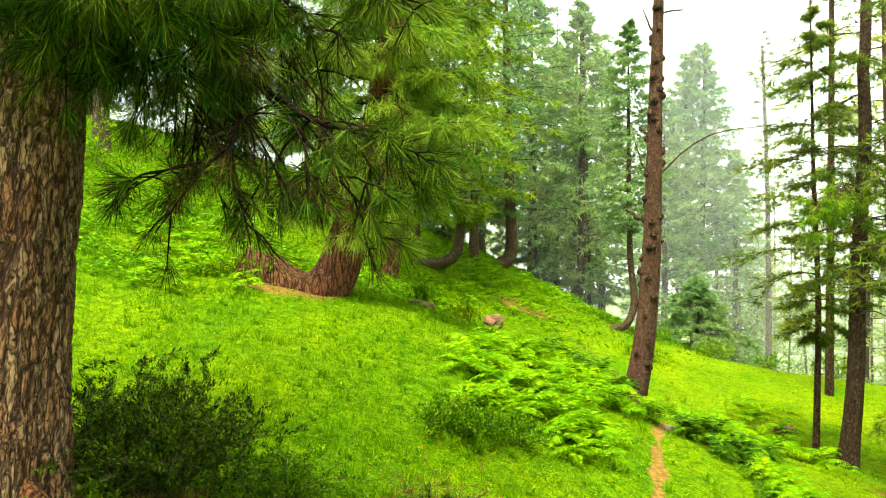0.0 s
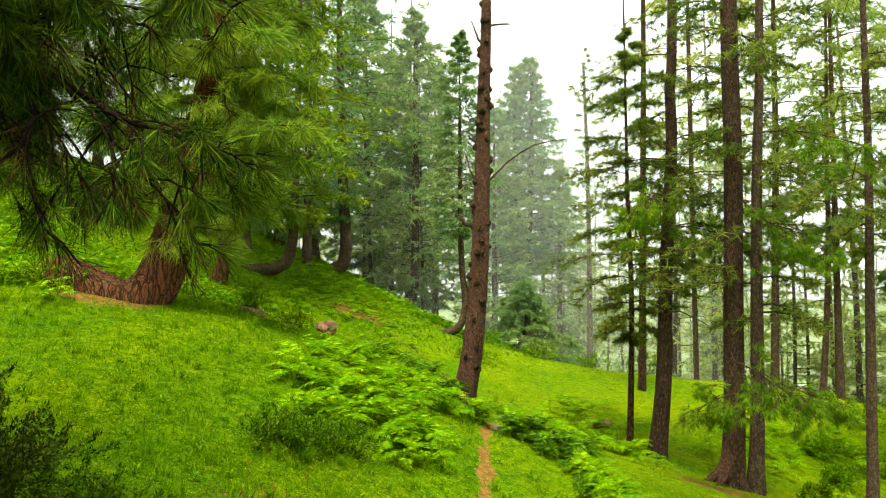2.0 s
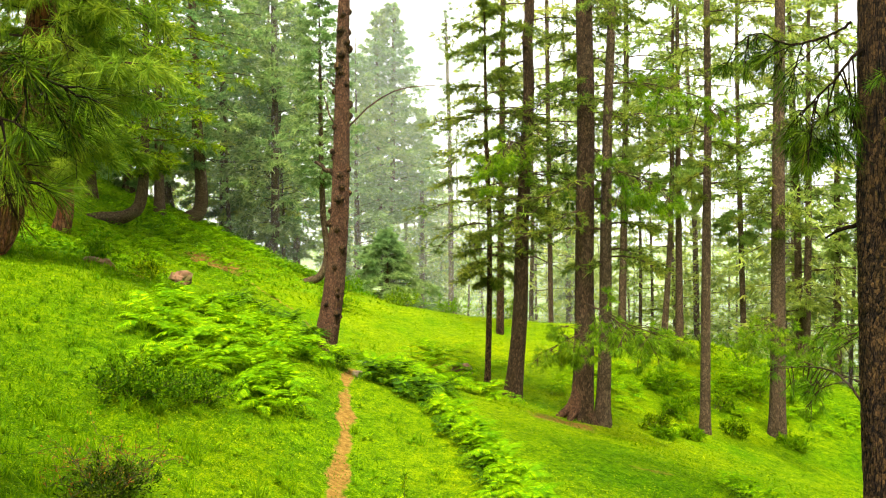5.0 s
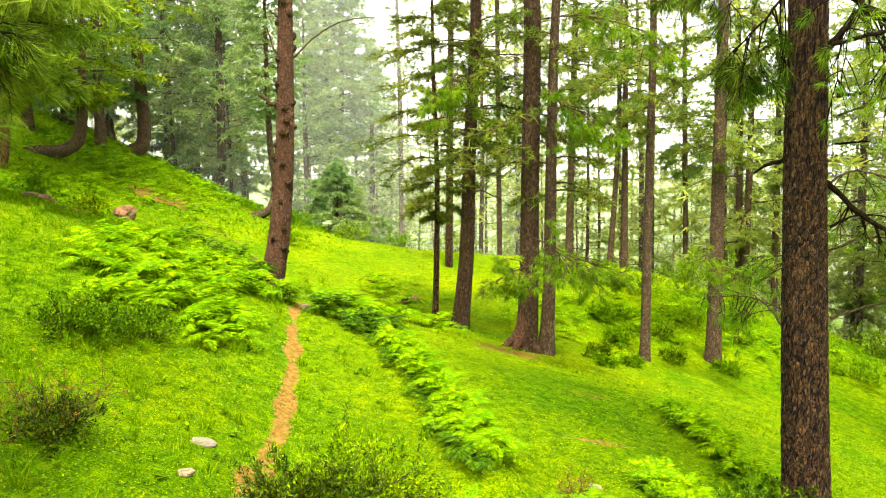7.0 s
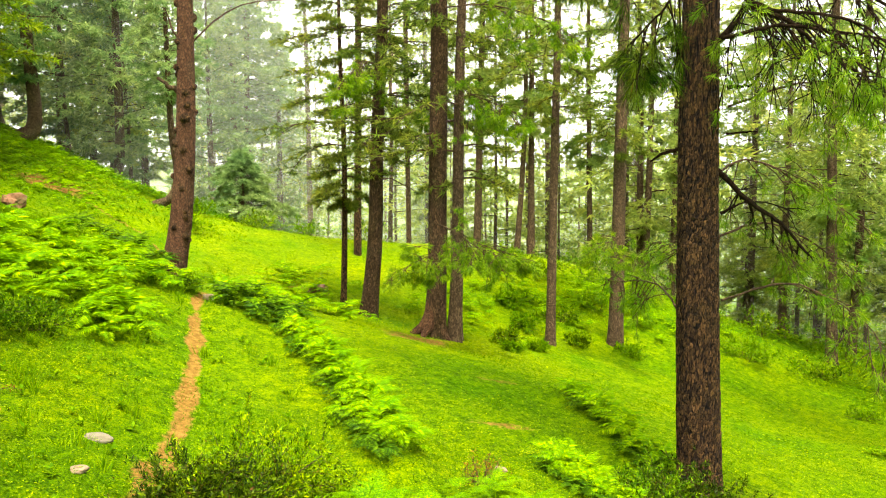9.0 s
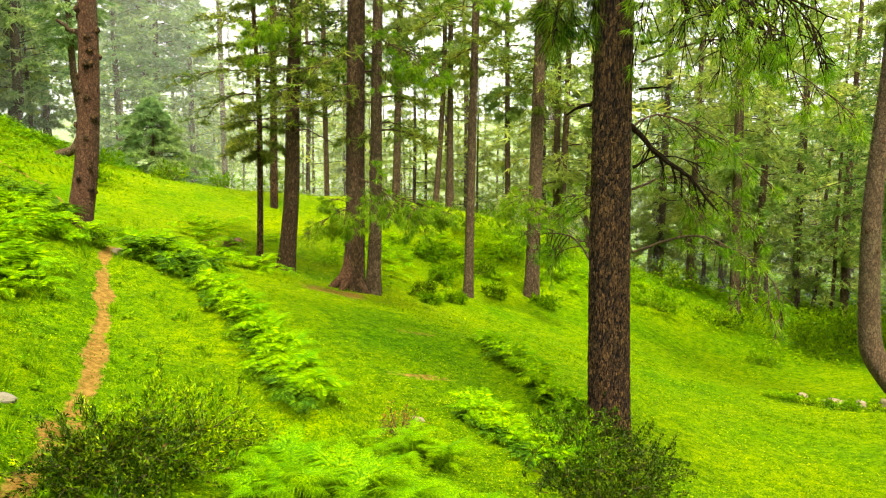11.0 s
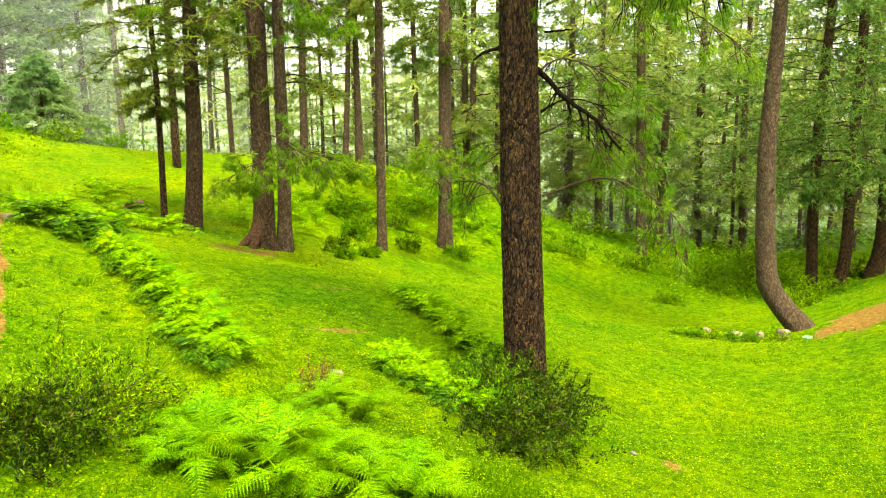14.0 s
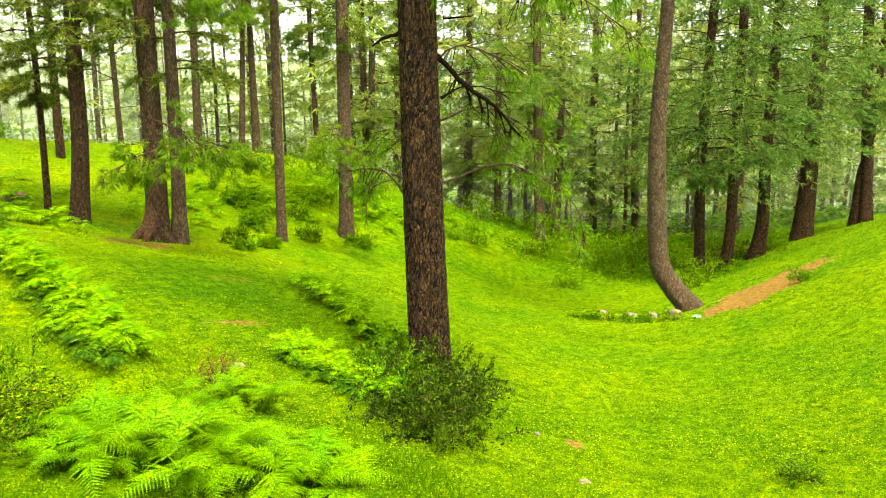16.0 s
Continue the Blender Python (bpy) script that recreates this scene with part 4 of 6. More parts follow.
pine([(3.85, 18.50, 0.79), (4.16, 18.43, 0.95), (4.31, 18.39, 1.46), (4.22, 18.41, 2.49), (4.19, 18.42, 4.43)], 0.086, 0.053, 7.0, "cone", "short pine whose trunk makes an S-bend above the slope", BARK_GREY, 14, 27, 5.9, 0.55, lift=2.0, rings=10)
pine([(9.71, 31.54, -0.18), (9.53, 31.60, 4.22), (9.45, 31.62, 11.19)], 0.127, 0.081, 12.2, "cone", "misty pine of a close pair", BARK_GREY, 10, 28, 0.3, 1.0, lift=2.8)
pine([(9.95, 31.46, -0.17), (10.01, 31.45, 4.22), (10.14, 31.40, 11.47)], 0.127, 0.081, 12.6, "cone", "misty pine of a close pair", BARK_GREY, 10, 29, 1.3, 1.0, lift=3.2)
pine([(6.81, 21.93, -0.11), (6.82, 21.93, 1.14)], 0.10, 0.05, 2.2, "young", "low bushy young conifer at the meadow's rim", BARK_GREY, 8, 30, 2.3, 0.85)
pine([(11.13, 27.86, -0.86), (11.13, 27.86, 5.91), (11.01, 27.91, 11.10)], 0.115, 0.052, 12.4, "gaunt", "tall thin half-bare conifer in the mist", BARK_GREY, 10, 31, 3.3, 0.66)
pine([(10.16, 18.45, -0.34), (10.11, 18.47, 7.88)], 0.066, 0.051, 15.0, "tall_a", "slim pine behind the grove", BARK_GREY, 10, 32, 4.3)
pine([(11.13, 16.69, -0.05), (11.24, 16.62, 5.43)], 0.098, 0.070, 15.0, "tall_b", "grey pine on the knoll", BARK_GREY, 12, 33, 5.3)
pine([(11.94, 16.13, -0.56), (12.08, 16.03, 2.28)], 0.077, 0.056, 14.0, "tall_a", "grey pine on the knoll", BARK_GREY, 12, 34, 0.1)
pine([(12.43, 16.19, -0.72), (12.42, 16.19, 2.28)], 0.100, 0.071, 15.0, "tall_b", "grey pine on the knoll", BARK_GREY, 12, 35, 1.1)
pine([(14.46, 16.27, -1.40), (14.36, 16.35, 4.58)], 0.076, 0.053, 15.0, "tall_a", "slim grey pine on the knoll's flank", BARK_GREY, 10, 36, 2.1)
pine([(16.85, 15.61, -2.39), (16.85, 15.61, 3.73)], 0.096, 0.072, 15.0, "tall_b", "grey pine beyond the dell", BARK_GREY, 12, 37, 3.1)
pine([(7.08, 14.96, 0.02), (7.18, 14.92, 6.57)], 0.081, 0.052, 15.0, "open_b", "pine behind the slim young one", BARK_DARK, 12, 38, 4.1)
pine([(-5.91, 13.72, 4.00), (-5.92, 13.72, 4.70)], 0.146, 0.125, 12.0, "misted_b", "pale-barked pine up the slope", BARK_GREY, 12, 39, 5.1, lift=2)
pine([(-0.69, 18.99, 2.19), (-0.71, 18.99, 3.39)], 0.120, 0.080, 13.5, "misted_b", "bushy pine of the upper slope", BARK_GREY, 12, 41, 1.8, 0.85, lift=-0.75)
pine([(0.04, 22.00, 2.41), (0.03, 22.00, 3.68)], 0.138, 0.092, 14.0, "misted_a", "bushy pine of the upper slope", BARK_GREY, 12, 42, 2.8, 0.9, lift=-0.8)
pine([(1.10, 24.98, 2.47), (1.09, 24.98, 3.96)], 0.140, 0.096, 14.0, "misted_b", "bushy pine of the upper slope", BARK_GREY, 12, 43, 3.8, 0.95, lift=-0.85)
pine([(2.87, 26.85, 2.27), (2.86, 26.85, 3.78)], 0.132, 0.094, 12.0, "cone", "misty pine along the ridge", BARK_GREY, 12, 44, 4.8, 1.1)
pine([(4.12, 29.72, 1.83), (4.11, 29.72, 3.60)], 0.126, 0.094, 11.0, "cone", "misty pine along the ridge", BARK_GREY, 12, 45, 5.8, 1.0)
pine([(5.54, 28.47, 0.85), (5.53, 28.47, 3.94)], 0.122, 0.081, 10.0, "cone", "misty pine along the ridge", BARK_GREY, 12, 46, 0.8, 1.0)
pine([(8.11, 29.92, -0.10), (8.12, 29.92, 4.08)], 0.130, 0.087, 10.0, "cone", "misty pine beyond the meadow's rim", BARK_GREY, 12, 47, 1.4, 1.0)
pine([(11.46, 32.01, -0.63), (11.49, 32.00, 4.28)], 0.143, 0.095, 9.0, "cone", "misty pine beyond the meadow's rim", BARK_GREY, 12, 48, 2.4, 0.95)
pine([(15.70, 15.54, -3.09), (15.75, 15.48, 0.13)], 0.108, 0.085, 13.0, "full_b", "pine with low feathery boughs beyond the meadow", BARK_GREY, 12, 50, 0.8, 0.85, lift=0.4)
pine([(19.04, 14.78, -3.49), (19.04, 14.79, -0.01)], 0.117, 0.092, 13.0, "full_a", "pine with low feathery boughs beyond the meadow", BARK_GREY, 12, 51, 1.8, 0.85, lift=0.4)
pine([(18.75, 13.51, -3.35), (18.75, 13.52, 0.05)], 0.113, 0.088, 13.0, "full_b", "pine with low feathery boughs beyond the meadow", BARK_GREY, 12, 52, 2.8, 0.85, lift=0.4)
pine([(21.98, 12.18, -3.62), (21.91, 12.30, -0.07)], 0.122, 0.096, 13.0, "full_a", "pine with low feathery boughs beyond the meadow", BARK_GREY, 12, 53, 3.8, 0.85, lift=0.4)
pine([(20.79, 10.17, -3.08), (20.71, 10.31, 0.08)], 0.105, 0.088, 13.0, "full_b", "pine with low feathery boughs beyond the meadow", BARK_GREY, 12, 54, 4.8, 0.8, lift=0.4)
for i, (x, y) in enumerate(((20.6, 16.2), (23.6, 14.6), (22.6, 9.2))):
    z = gz(x, y)
    pine([(x, y, z), (x + 0.06, y - 0.05, z + 3.2)], 0.11, 0.085, 13.0, ("full_a", "full_b")[i % 2], "pine with low feathery boughs beyond the meadow", BARK_GREY, 12, 150 + i, 1.3 * i, 0.85, lift=0.4)

for i, (x, y) in enumerate(((-3.2, 20.4), (-4.6, 22.2), (-6.4, 20.6), (-8.2, 18.6), (-2.0, 24.4), (-6.6, 24.6), (-9.6, 21.8))):
    z = gz(x, y)
    pine([(x, y, z), (x + 0.08, y - 0.05, z + 3.0)], 0.13, 0.09, 13.0, ("misted_a", "misted_b")[i % 2], "bushy pine high on the hillside", BARK_GREY, 10, 170 + i, 1.7 * i, 0.9, lift=-0.9)

lay_grass()
lay_herbs()
lay_weeds()


def root(tree, pts, r, seed, mat):
    """A buttress root that runs from the foot into the turf."""
    o = np.array(tree.location)
    c, rad = smooth_path([np.array(q) - o for q in pts], np.linspace(r, r * 0.3, len(pts)), 6)
    v, f = tube(c, rad, 12, seed, 0.1)
    part("root", raw_mesh("root", v, f, mat, True), tree, "reddish exposed root")


for i, (dx, dy) in enumerate(((-0.38, 0.0), (-0.3, -0.16), (0.1, -0.22))):
    q = [(5.71 + dx * u, 9.47 + dy * u, gz(5.71 + dx * u, 9.47 + dy * u) + h) for u, h in ((0.05, 0.5), (0.38, 0.2), (0.75, 0.05), (1.1, -0.06))]
    root(tree_flared, q, 0.095, 70 + i, BARK_BROWN)
for i, (dx, dy) in enumerate(((0.42, -0.3), (-0.1, -0.5))):
    q = [(-1.68 + dx * u, 3.11 + dy * u, gz(-1.68 + dx * u, 3.11 + dy * u) + h) for u, h in ((0.35, 0.1), (0.65, 0.05), (0.95, 0.01), (1.25, -0.06))]
    root(tree_fore, q, 0.07, 80 + i, BARK_RUST)


# ---- boughs that hang from the near pines ----
def bough(tree, pts, r, seed, twigs=14, count=46, nl=0.17, nw=0.0035, sag=0.35, mat=NEEDLE_NEAR, spread=0.55, twig_len=0.5, bare=0.25, name="bough", down=0.15, fork=2, dead=0.0, wood_mat=TWIG, twig_r=0.009, slim=True):
    """A limb along pts (world metres) with forked twigs that end in needle tufts."""
    rng = np.random.default_rng(seed)
    o = np.array(tree.location)
    c, rad = smooth_path([np.array(p) - o for p in pts], np.linspace(r, r * 0.3, len(pts)), 7)
    c = c + rng.normal(size=c.shape) * 0.003
    wood, tp, ta = Heap(), [], []
    wood.add(*tube(c, rad, 7, seed, 0.08))
    for k in range(twigs):
        u = bare + (1 - bare) * (k + rng.uniform(0, 1)) / twigs
        i = min(int(u * (len(c) - 1)), len(c) - 2)
        q, fwd = c[i], unit(c[i + 1] - c[i])
        d = unit(fwd * 0.7 + rng.normal(size=3) * np.array([0.75, 0.75, 0.45]) - np.array([0, 0, down]))
        ln = twig_len * rng.uniform(0.5, 1.15) * (1.15 - 0.5 * u)
        s = np.linspace(0, 1, 6)
        t = q + np.outer(s * ln, d) + np.outer(s * s * ln, np.array([0, 0, -0.35])) + rng.normal(size=(6, 3)) * 0.02 * ln * s[:, None]
        wood.add(*tube(t, np.linspace(min(twig_r, r * 0.5), 0.0028, 6), 5, k))
        tp.append(t[-1])
        ta.append(t[-1] - t[-2])
        for j in (3, 4):
            for side in range(fork):
                e = unit(t[j] - t[j - 1] + rng.normal(size=3) * 0.8 * np.linalg.norm(t[j] - t[j - 1]))
                l2 = ln * rng.uniform(0.25, 0.5)
                b = t[j] + np.outer(np.linspace(0, 1, 3) * l2, e) + np.outer(np.linspace(0, 1, 3) ** 2 * l2, [0, 0, -0.3])
                wood.add(*tube(b, np.linspace(0.0045, 0.0022, 3), 4, k))
                tp.append(b[-1])
                ta.append(b[-1] - b[-2])
    limb = part(name, wood.mesh(name, wood_mat, True), tree)
    if count:
        live = rng.uniform(size=len(tp)) >= dead
        if dead > 0.08 and mat is NEEDLE_NEAR:
            v, f = needles(np.array(tp)[~live], np.array(ta)[~live], count // 3, nl, nw, spread, sag, rng)
            tagged(part("withered_needles", raw_mesh("withered_needles", v, f, NEEDLE_DEAD), limb), kind="stuff")
        v, f = needles(np.array(tp)[live], np.array(ta)[live], count, nl, nw, spread, sag, rng, slim=slim)
        tagged(part("needles", raw_mesh("needles", v, f, mat), limb), kind="stuff")


# crown of the foreground pine, out over the slope
FORE = [
    ((-1.5, 3.2, 2.85), (-0.95, 2.9, 2.62), (-0.61, 2.84, 2.30), (-0.45, 2.87, 2.12), (-0.26, 2.89, 1.90)),
    ((-1.5, 3.2, 2.72), (-1.0, 2.9, 2.6), (-0.75, 2.80, 2.30), (-0.78, 2.79, 2.11), (-1.0, 2.72, 2.03)),
    ((-0.95, 2.9, 2.62), (-0.52, 2.85, 2.27), (-0.33, 2.88, 2.21), (-0.16, 2.89, 2.15)),
    ((-1.5, 3.2, 3.3), (-0.9, 2.9, 3.1), (-0.5, 2.8, 2.9), (-0.25, 2.75, 2.7)),
    ((-1.5, 3.1, 3.0), (-1.1, 2.7, 2.95), (-0.85, 2.55, 2.8), (-0.7, 2.45, 2.62)),
    ((-1.6, 3.1, 2.9), (-1.4, 2.7, 2.9), (-1.25, 2.5, 2.8), (-1.1, 2.35, 2.62)),
    ((-1.7, 3.1, 3.1), (-1.6, 2.6, 3.0), (-1.45, 2.4, 2.85), (-1.3, 2.2, 2.72)),
    ((-1.5, 3.2, 3.5), (-0.8, 3.1, 3.4), (-0.45, 3.1, 3.1), (-0.3, 3.1, 2.75)),
    ((-1.5, 3.2, 3.1), (-1.0, 3.0, 3.0), (-0.7, 3.0, 2.75), (-0.6, 2.95, 2.45)),
    ((-1.5, 3.3, 2.6), (-1.2, 3.2, 2.55), (-1.0, 3.15, 2.35), (-0.97, 3.15, 2.05)),
    ((-1.8, 3.0, 3.2), (-1.7, 2.6, 3.0), (-1.6, 2.4, 2.8), (-1.5, 2.3, 2.62)),
    ((-1.7, 3.0, 3.2), (-1.5, 2.7, 3.0), (-1.35, 2.6, 2.8), (-1.2, 2.5, 2.65)),
    ((-1.5, 3.0, 3.2), (-1.2, 2.8, 3.0), (-1.0, 2.7, 2.8), (-0.85, 2.6, 2.66)),
    ((-1.5, 3.1, 2.95), (-1.2, 3.0, 2.85), (-0.95, 2.95, 2.68), (-0.75, 2.9, 2.5)),
    ((-1.5, 3.1, 2.85), (-1.35, 2.9, 2.78), (-1.2, 2.8, 2.65), (-1.0, 2.75, 2.5)),
    ((-1.5, 3.2, 3.05), (-1.0, 3.2, 2.95), (-0.7, 3.15, 2.8), (-0.5, 3.1, 2.6)),
    ((-1.5, 3.3, 2.8), (-1.2, 3.4, 2.75), (-1.0, 3.45, 2.6), (-0.8, 3.4, 2.4)),
]
for i, pts in enumerate(FORE):
    bough(tree_fore, pts, 0.013, 40 + i, twigs=15 if i > 2 else 12, twig_len=0.38, nl=0.13, count=64, nw=0.0026, sag=0.16, spread=0.6, fork=2, twig_r=0.0055, dead=(0.55, 0.7, 0.3, 0.05, 0.05, 0.05, 0.05, 0.1, 0.35, 0.5, 0.05, 0.05, 0.1, 0.4, 0.2, 0.35, 0.5)[i])

# the near dark pine: a broken dead limb, a high limb, light hanging sprays
DARK = [
    ((4.43, 3.70, 1.62), (4.55, 3.63, 1.55), (4.66, 3.50, 1.38), (4.79, 3.34, 1.23), (4.89, 3.19, 1.02)),
    ((4.42, 3.70, 2.36), (4.50, 3.58, 2.47), (4.59, 3.46, 2.64), (4.74, 3.27, 2.51), (4.83, 3.14, 2.47), (4.99, 2.90, 2.27)),
    ((4.55, 3.58, 2.95), (4.62, 3.3, 2.85), (4.78, 2.95, 2.70), (4.95, 2.65, 2.45)),
]
for i, pts in enumerate(DARK):
    bough(tree_dark, pts, 0.025, 60 + i, twigs=11 if i == 0 else 14, twig_len=0.2 if i == 0 else 0.36, nl=0.06, count=14 if i == 0 else 18, nw=0.0035, mat=NEEDLE_SPRAY, sag=0.3, down=0.8, bare=0.35, spread=0.75, dead=0.55 if i == 0 else 0.3)
bough(tree_dark, ((4.55, 3.63, 1.29), (4.66, 3.50, 1.38)), 0.013, 66, twigs=2, count=0, name="limb")
bough(tree_dark, ((4.40, 3.78, 2.85), (4.22, 3.74, 2.75), (4.15, 3.81, 2.62), (4.07, 3.89, 2.48), (4.05, 3.91, 2.29)), 0.012, 67, twigs=12, twig_len=0.32, nl=0.13, count=40, nw=0.0035, mat=NEEDLE_NEAR, down=0.5)
bough(tree_dark, ((4.24, 3.77, 2.97), (4.17, 3.85, 2.91), (4.01, 4.02, 2.87), (3.86, 4.15, 2.96), (3.76, 4.25, 2.90)), 0.010, 68, twigs=11, twig_len=0.3, nl=0.12, count=30, nw=0.0035, mat=NEEDLE_NEAR, down=0.5)
bough(tree_dark, ((4.23, 3.79, 2.48), (4.16, 3.87, 2.42), (4.10, 3.93, 2.36), (4.05, 3.97, 2.29)), 0.008, 69, twigs=6, twig_len=0.22, nl=0.12, count=34, nw=0.0035, mat=NEEDLE_NEAR, down=0.5)
# light sprays lower down behind the near dark trunk
for i, pts in enumerate([
    ((4.55, 3.70, 1.1), (5.1, 3.7, 1.2), (5.6, 3.6, 1.0), (5.9, 3.45, 0.7)),
    ((4.55, 3.60, 0.7), (5.0, 3.4, 0.8), (5.4, 3.2, 0.6), (5.6, 3.0, 0.3)),
    ((4.50, 3.85, 0.9), (5.0, 4.3, 1.0), (5.4, 4.9, 0.95), (5.7, 5.5, 0.85)),
    ((4.50, 3.85, 0.5), (4.9, 4.5, 0.65), (5.2, 5.1, 0.6), (5.4, 5.6, 0.5)),
    ((4.55, 3.75, 1.5), (5.0, 3.8, 1.65), (5.5, 3.7, 1.5), (5.9, 3.5, 1.2)),
    ((4.55, 3.60, 2.0), (5.0, 3.3, 2.15), (5.4, 3.0, 1.95), (5.7, 2.7, 1.65)),
]):
    bough(tree_dark, pts, 0.009, 80 + i, twigs=15, twig_len=0.36, nl=0.085, count=24, wood_mat=LIMB, nw=0.0045, mat=NEEDLE_SPRAY, sag=0.2, down=0.4, spread=0.75)

# the drooping canopy of the near dark pine, hung with thin twigs
for i, (r, pts) in enumerate([
    (0.024, ((4.33, 3.47, 2.79), (4.48, 3.30, 2.57), (4.57, 3.17, 2.49), (4.68, 3.02, 2.31), (4.84, 2.78, 2.10))),
    (0.014, ((4.27, 3.40, 2.40), (4.46, 3.15, 2.45), (4.63, 2.92, 2.40), (4.76, 2.71, 2.34), (4.91, 2.46, 2.20))),
    (0.016, ((4.34, 3.46, 2.43), (4.40, 3.39, 2.54), (4.44, 3.34, 2.68), (4.47, 3.30, 2.84))),
    (0.012, ((4.24, 3.11, 2.52), (4.43, 2.86, 2.47), (4.57, 2.64, 2.36), (4.71, 2.40, 2.06))),
]):
    bough(tree_dark, pts, r, 140 + i, twigs=15, twig_len=0.46, nl=0.085, count=26, nw=0.0036, mat=NEEDLE_SPRAY, sag=0.2, down=1.1, bare=0.2, spread=0.7, dead=0.2, twig_r=0.005)

# needle-laden boughs low on the bent pine, out over the slope
for i in range(16):
    z = 2.55 + 0.16 * i
    x = float(np.interp(z, [2.29, 3.08, 4.13, 5.18], [-1.17, -0.98, -0.79, -0.71]))
    a = -1.45 + 1.25 * math.sin(2.4 * i)
    q = 0.55 + 0.3 * math.sin(1.7 * i) ** 2
    bough(tree_bent, [(x + q * u * math.cos(a), 9.7 + q * u * math.sin(a), z + 0.12 * u - 0.34 * u * u) for u in (0, 0.35, 0.7, 1.0)], 0.012, 300 + i, twigs=9, twig_len=0.4, nl=0.2, count=34, nw=0.006, mat=NEEDLE_HANG, sag=0.3, spread=0.6, down=0.4, fork=1, twig_r=0.005, slim=False)

# low sprays on the paired trunks and the dell pines
for i, (tree, pts) in enumerate([
    (tree_pale, ((5.62, 8.9, 0.55), (5.36, 8.75, 0.50), (5.09, 8.8, 0.42), (4.85, 8.9, 0.25))),
    (tree_pale, ((5.95, 9.3, 0.75), (5.9, 8.8, 0.62), (6.1, 8.4, 0.5), (6.45, 8.2, 0.38))),
    (tree_flared, ((5.45, 8.9, 0.85), (5.4, 8.5, 0.8), (5.6, 8.2, 0.6), (5.9, 8.0, 0.45))),
    (tree_flared, ((5.55, 8.87, 2.8), (5.78, 8.72, 2.54), (6.07, 8.53, 2.39), (6.45, 8.3, 2.2))),
    (tree_flared, ((5.55, 8.87, 3.6), (6.0, 8.5, 3.6), (6.5, 8.1, 3.4), (6.9, 7.8, 3.1))),
    (tree_kinked, ((5.2, 10.2, 2.6), (5.5, 9.9, 2.55), (5.9, 9.6, 2.4), (6.2, 9.4, 2.3))),
    (tree_kinked, ((5.2, 10.2, 3.0), (4.9, 9.9, 3.0), (4.6, 9.6, 2.85), (4.3, 9.4, 2.6))),
    (tree_h, ((9.7, 10.1, 0.5), (9.2, 9.6, 0.45), (8.7, 9.3, 0.4), (8.3, 9.2, 0.3))),
    (tree_h, ((9.7, 10.1, 0.1), (9.4, 9.5, 0.1), (9.2, 9.0, 0.0), (9.1, 8.6, -0.2))),
]):
    bough(tree, pts, 0.010, 90 + i, twigs=22, twig_len=0.42, nl=0.10, count=52, wood_mat=LIMB, nw=0.006, mat=NEEDLE_SPRAY, sag=0.15, spread=0.7)


# ---- dead stubs and knobs on the trunks ----
def snag(tree, pts, r, seed, name="branch_stub"):
    o = np.array(tree.location)
    c, rad = smooth_path([np.array(p) - o for p in pts], np.linspace(r, r * 0.35, len(pts)), 5)
    rng = np.random.default_rng(seed)
    c[1:] += rng.normal(size=(len(c) - 1, 3)) * r * 0.25
    v, f = tube(c, rad, 7, seed, 0.1)
    part(name, raw_mesh(name, v, f, TWIG if tree is tree_dark else BARK_GREY if tree is tree_bare else LIMB, True), tree)


for i, (r, pts) in enumerate([
    (0.013, ((2.5, 9.47, 3.00), (2.81, 9.39, 3.31), (3.14, 9.28, 3.49), (3.54, 9.14, 3.53))),
    (0.017, ((2.42, 9.51, 2.98), (2.32, 9.52, 3.16), (2.25, 9.54, 3.40))),
    (0.046, ((2.46, 9.49, 2.40), (2.28, 9.53, 2.53), (2.15, 9.56, 2.60))),
    (0.020, ((2.45, 9.50, 3.47), (2.34, 9.52, 3.55), (2.29, 9.53, 3.59))),
    (0.020, ((2.48, 9.48, 4.95), (2.63, 9.44, 4.96), (2.79, 9.40, 4.97))),
    (0.020, ((2.48, 9.48, 4.7), (2.4, 9.44, 4.78), (2.3, 9.40, 4.97))),
]):
    snag(tree_bare, pts, r, 120 + i)
snag(tree_dark, ((4.37, 3.76, 1.73), (4.28, 3.88, 1.70), (4.22, 3.96, 1.64)), 0.017, 130)
snag(tree_dark, ((4.52, 3.58, 2.12), (4.60, 3.50, 2.13), (4.63, 3.47, 2.14)), 0.014, 131)
snag(tree_dark, ((4.52, 3.58, 1.82), (4.61, 3.49, 1.83), (4.66, 3.44, 1.83)), 0.009, 132)
snag(tree_kinked, ((5.15, 10.15, 1.37), (5.31, 10.0, 1.43), (5.62, 9.85, 1.25)), 0.014, 133)
snag(tree_fore, ((-1.5, 3.2, 2.46), (-1.35, 3.1, 2.52), (-1.22, 3.05, 2.62)), 0.03, 134)


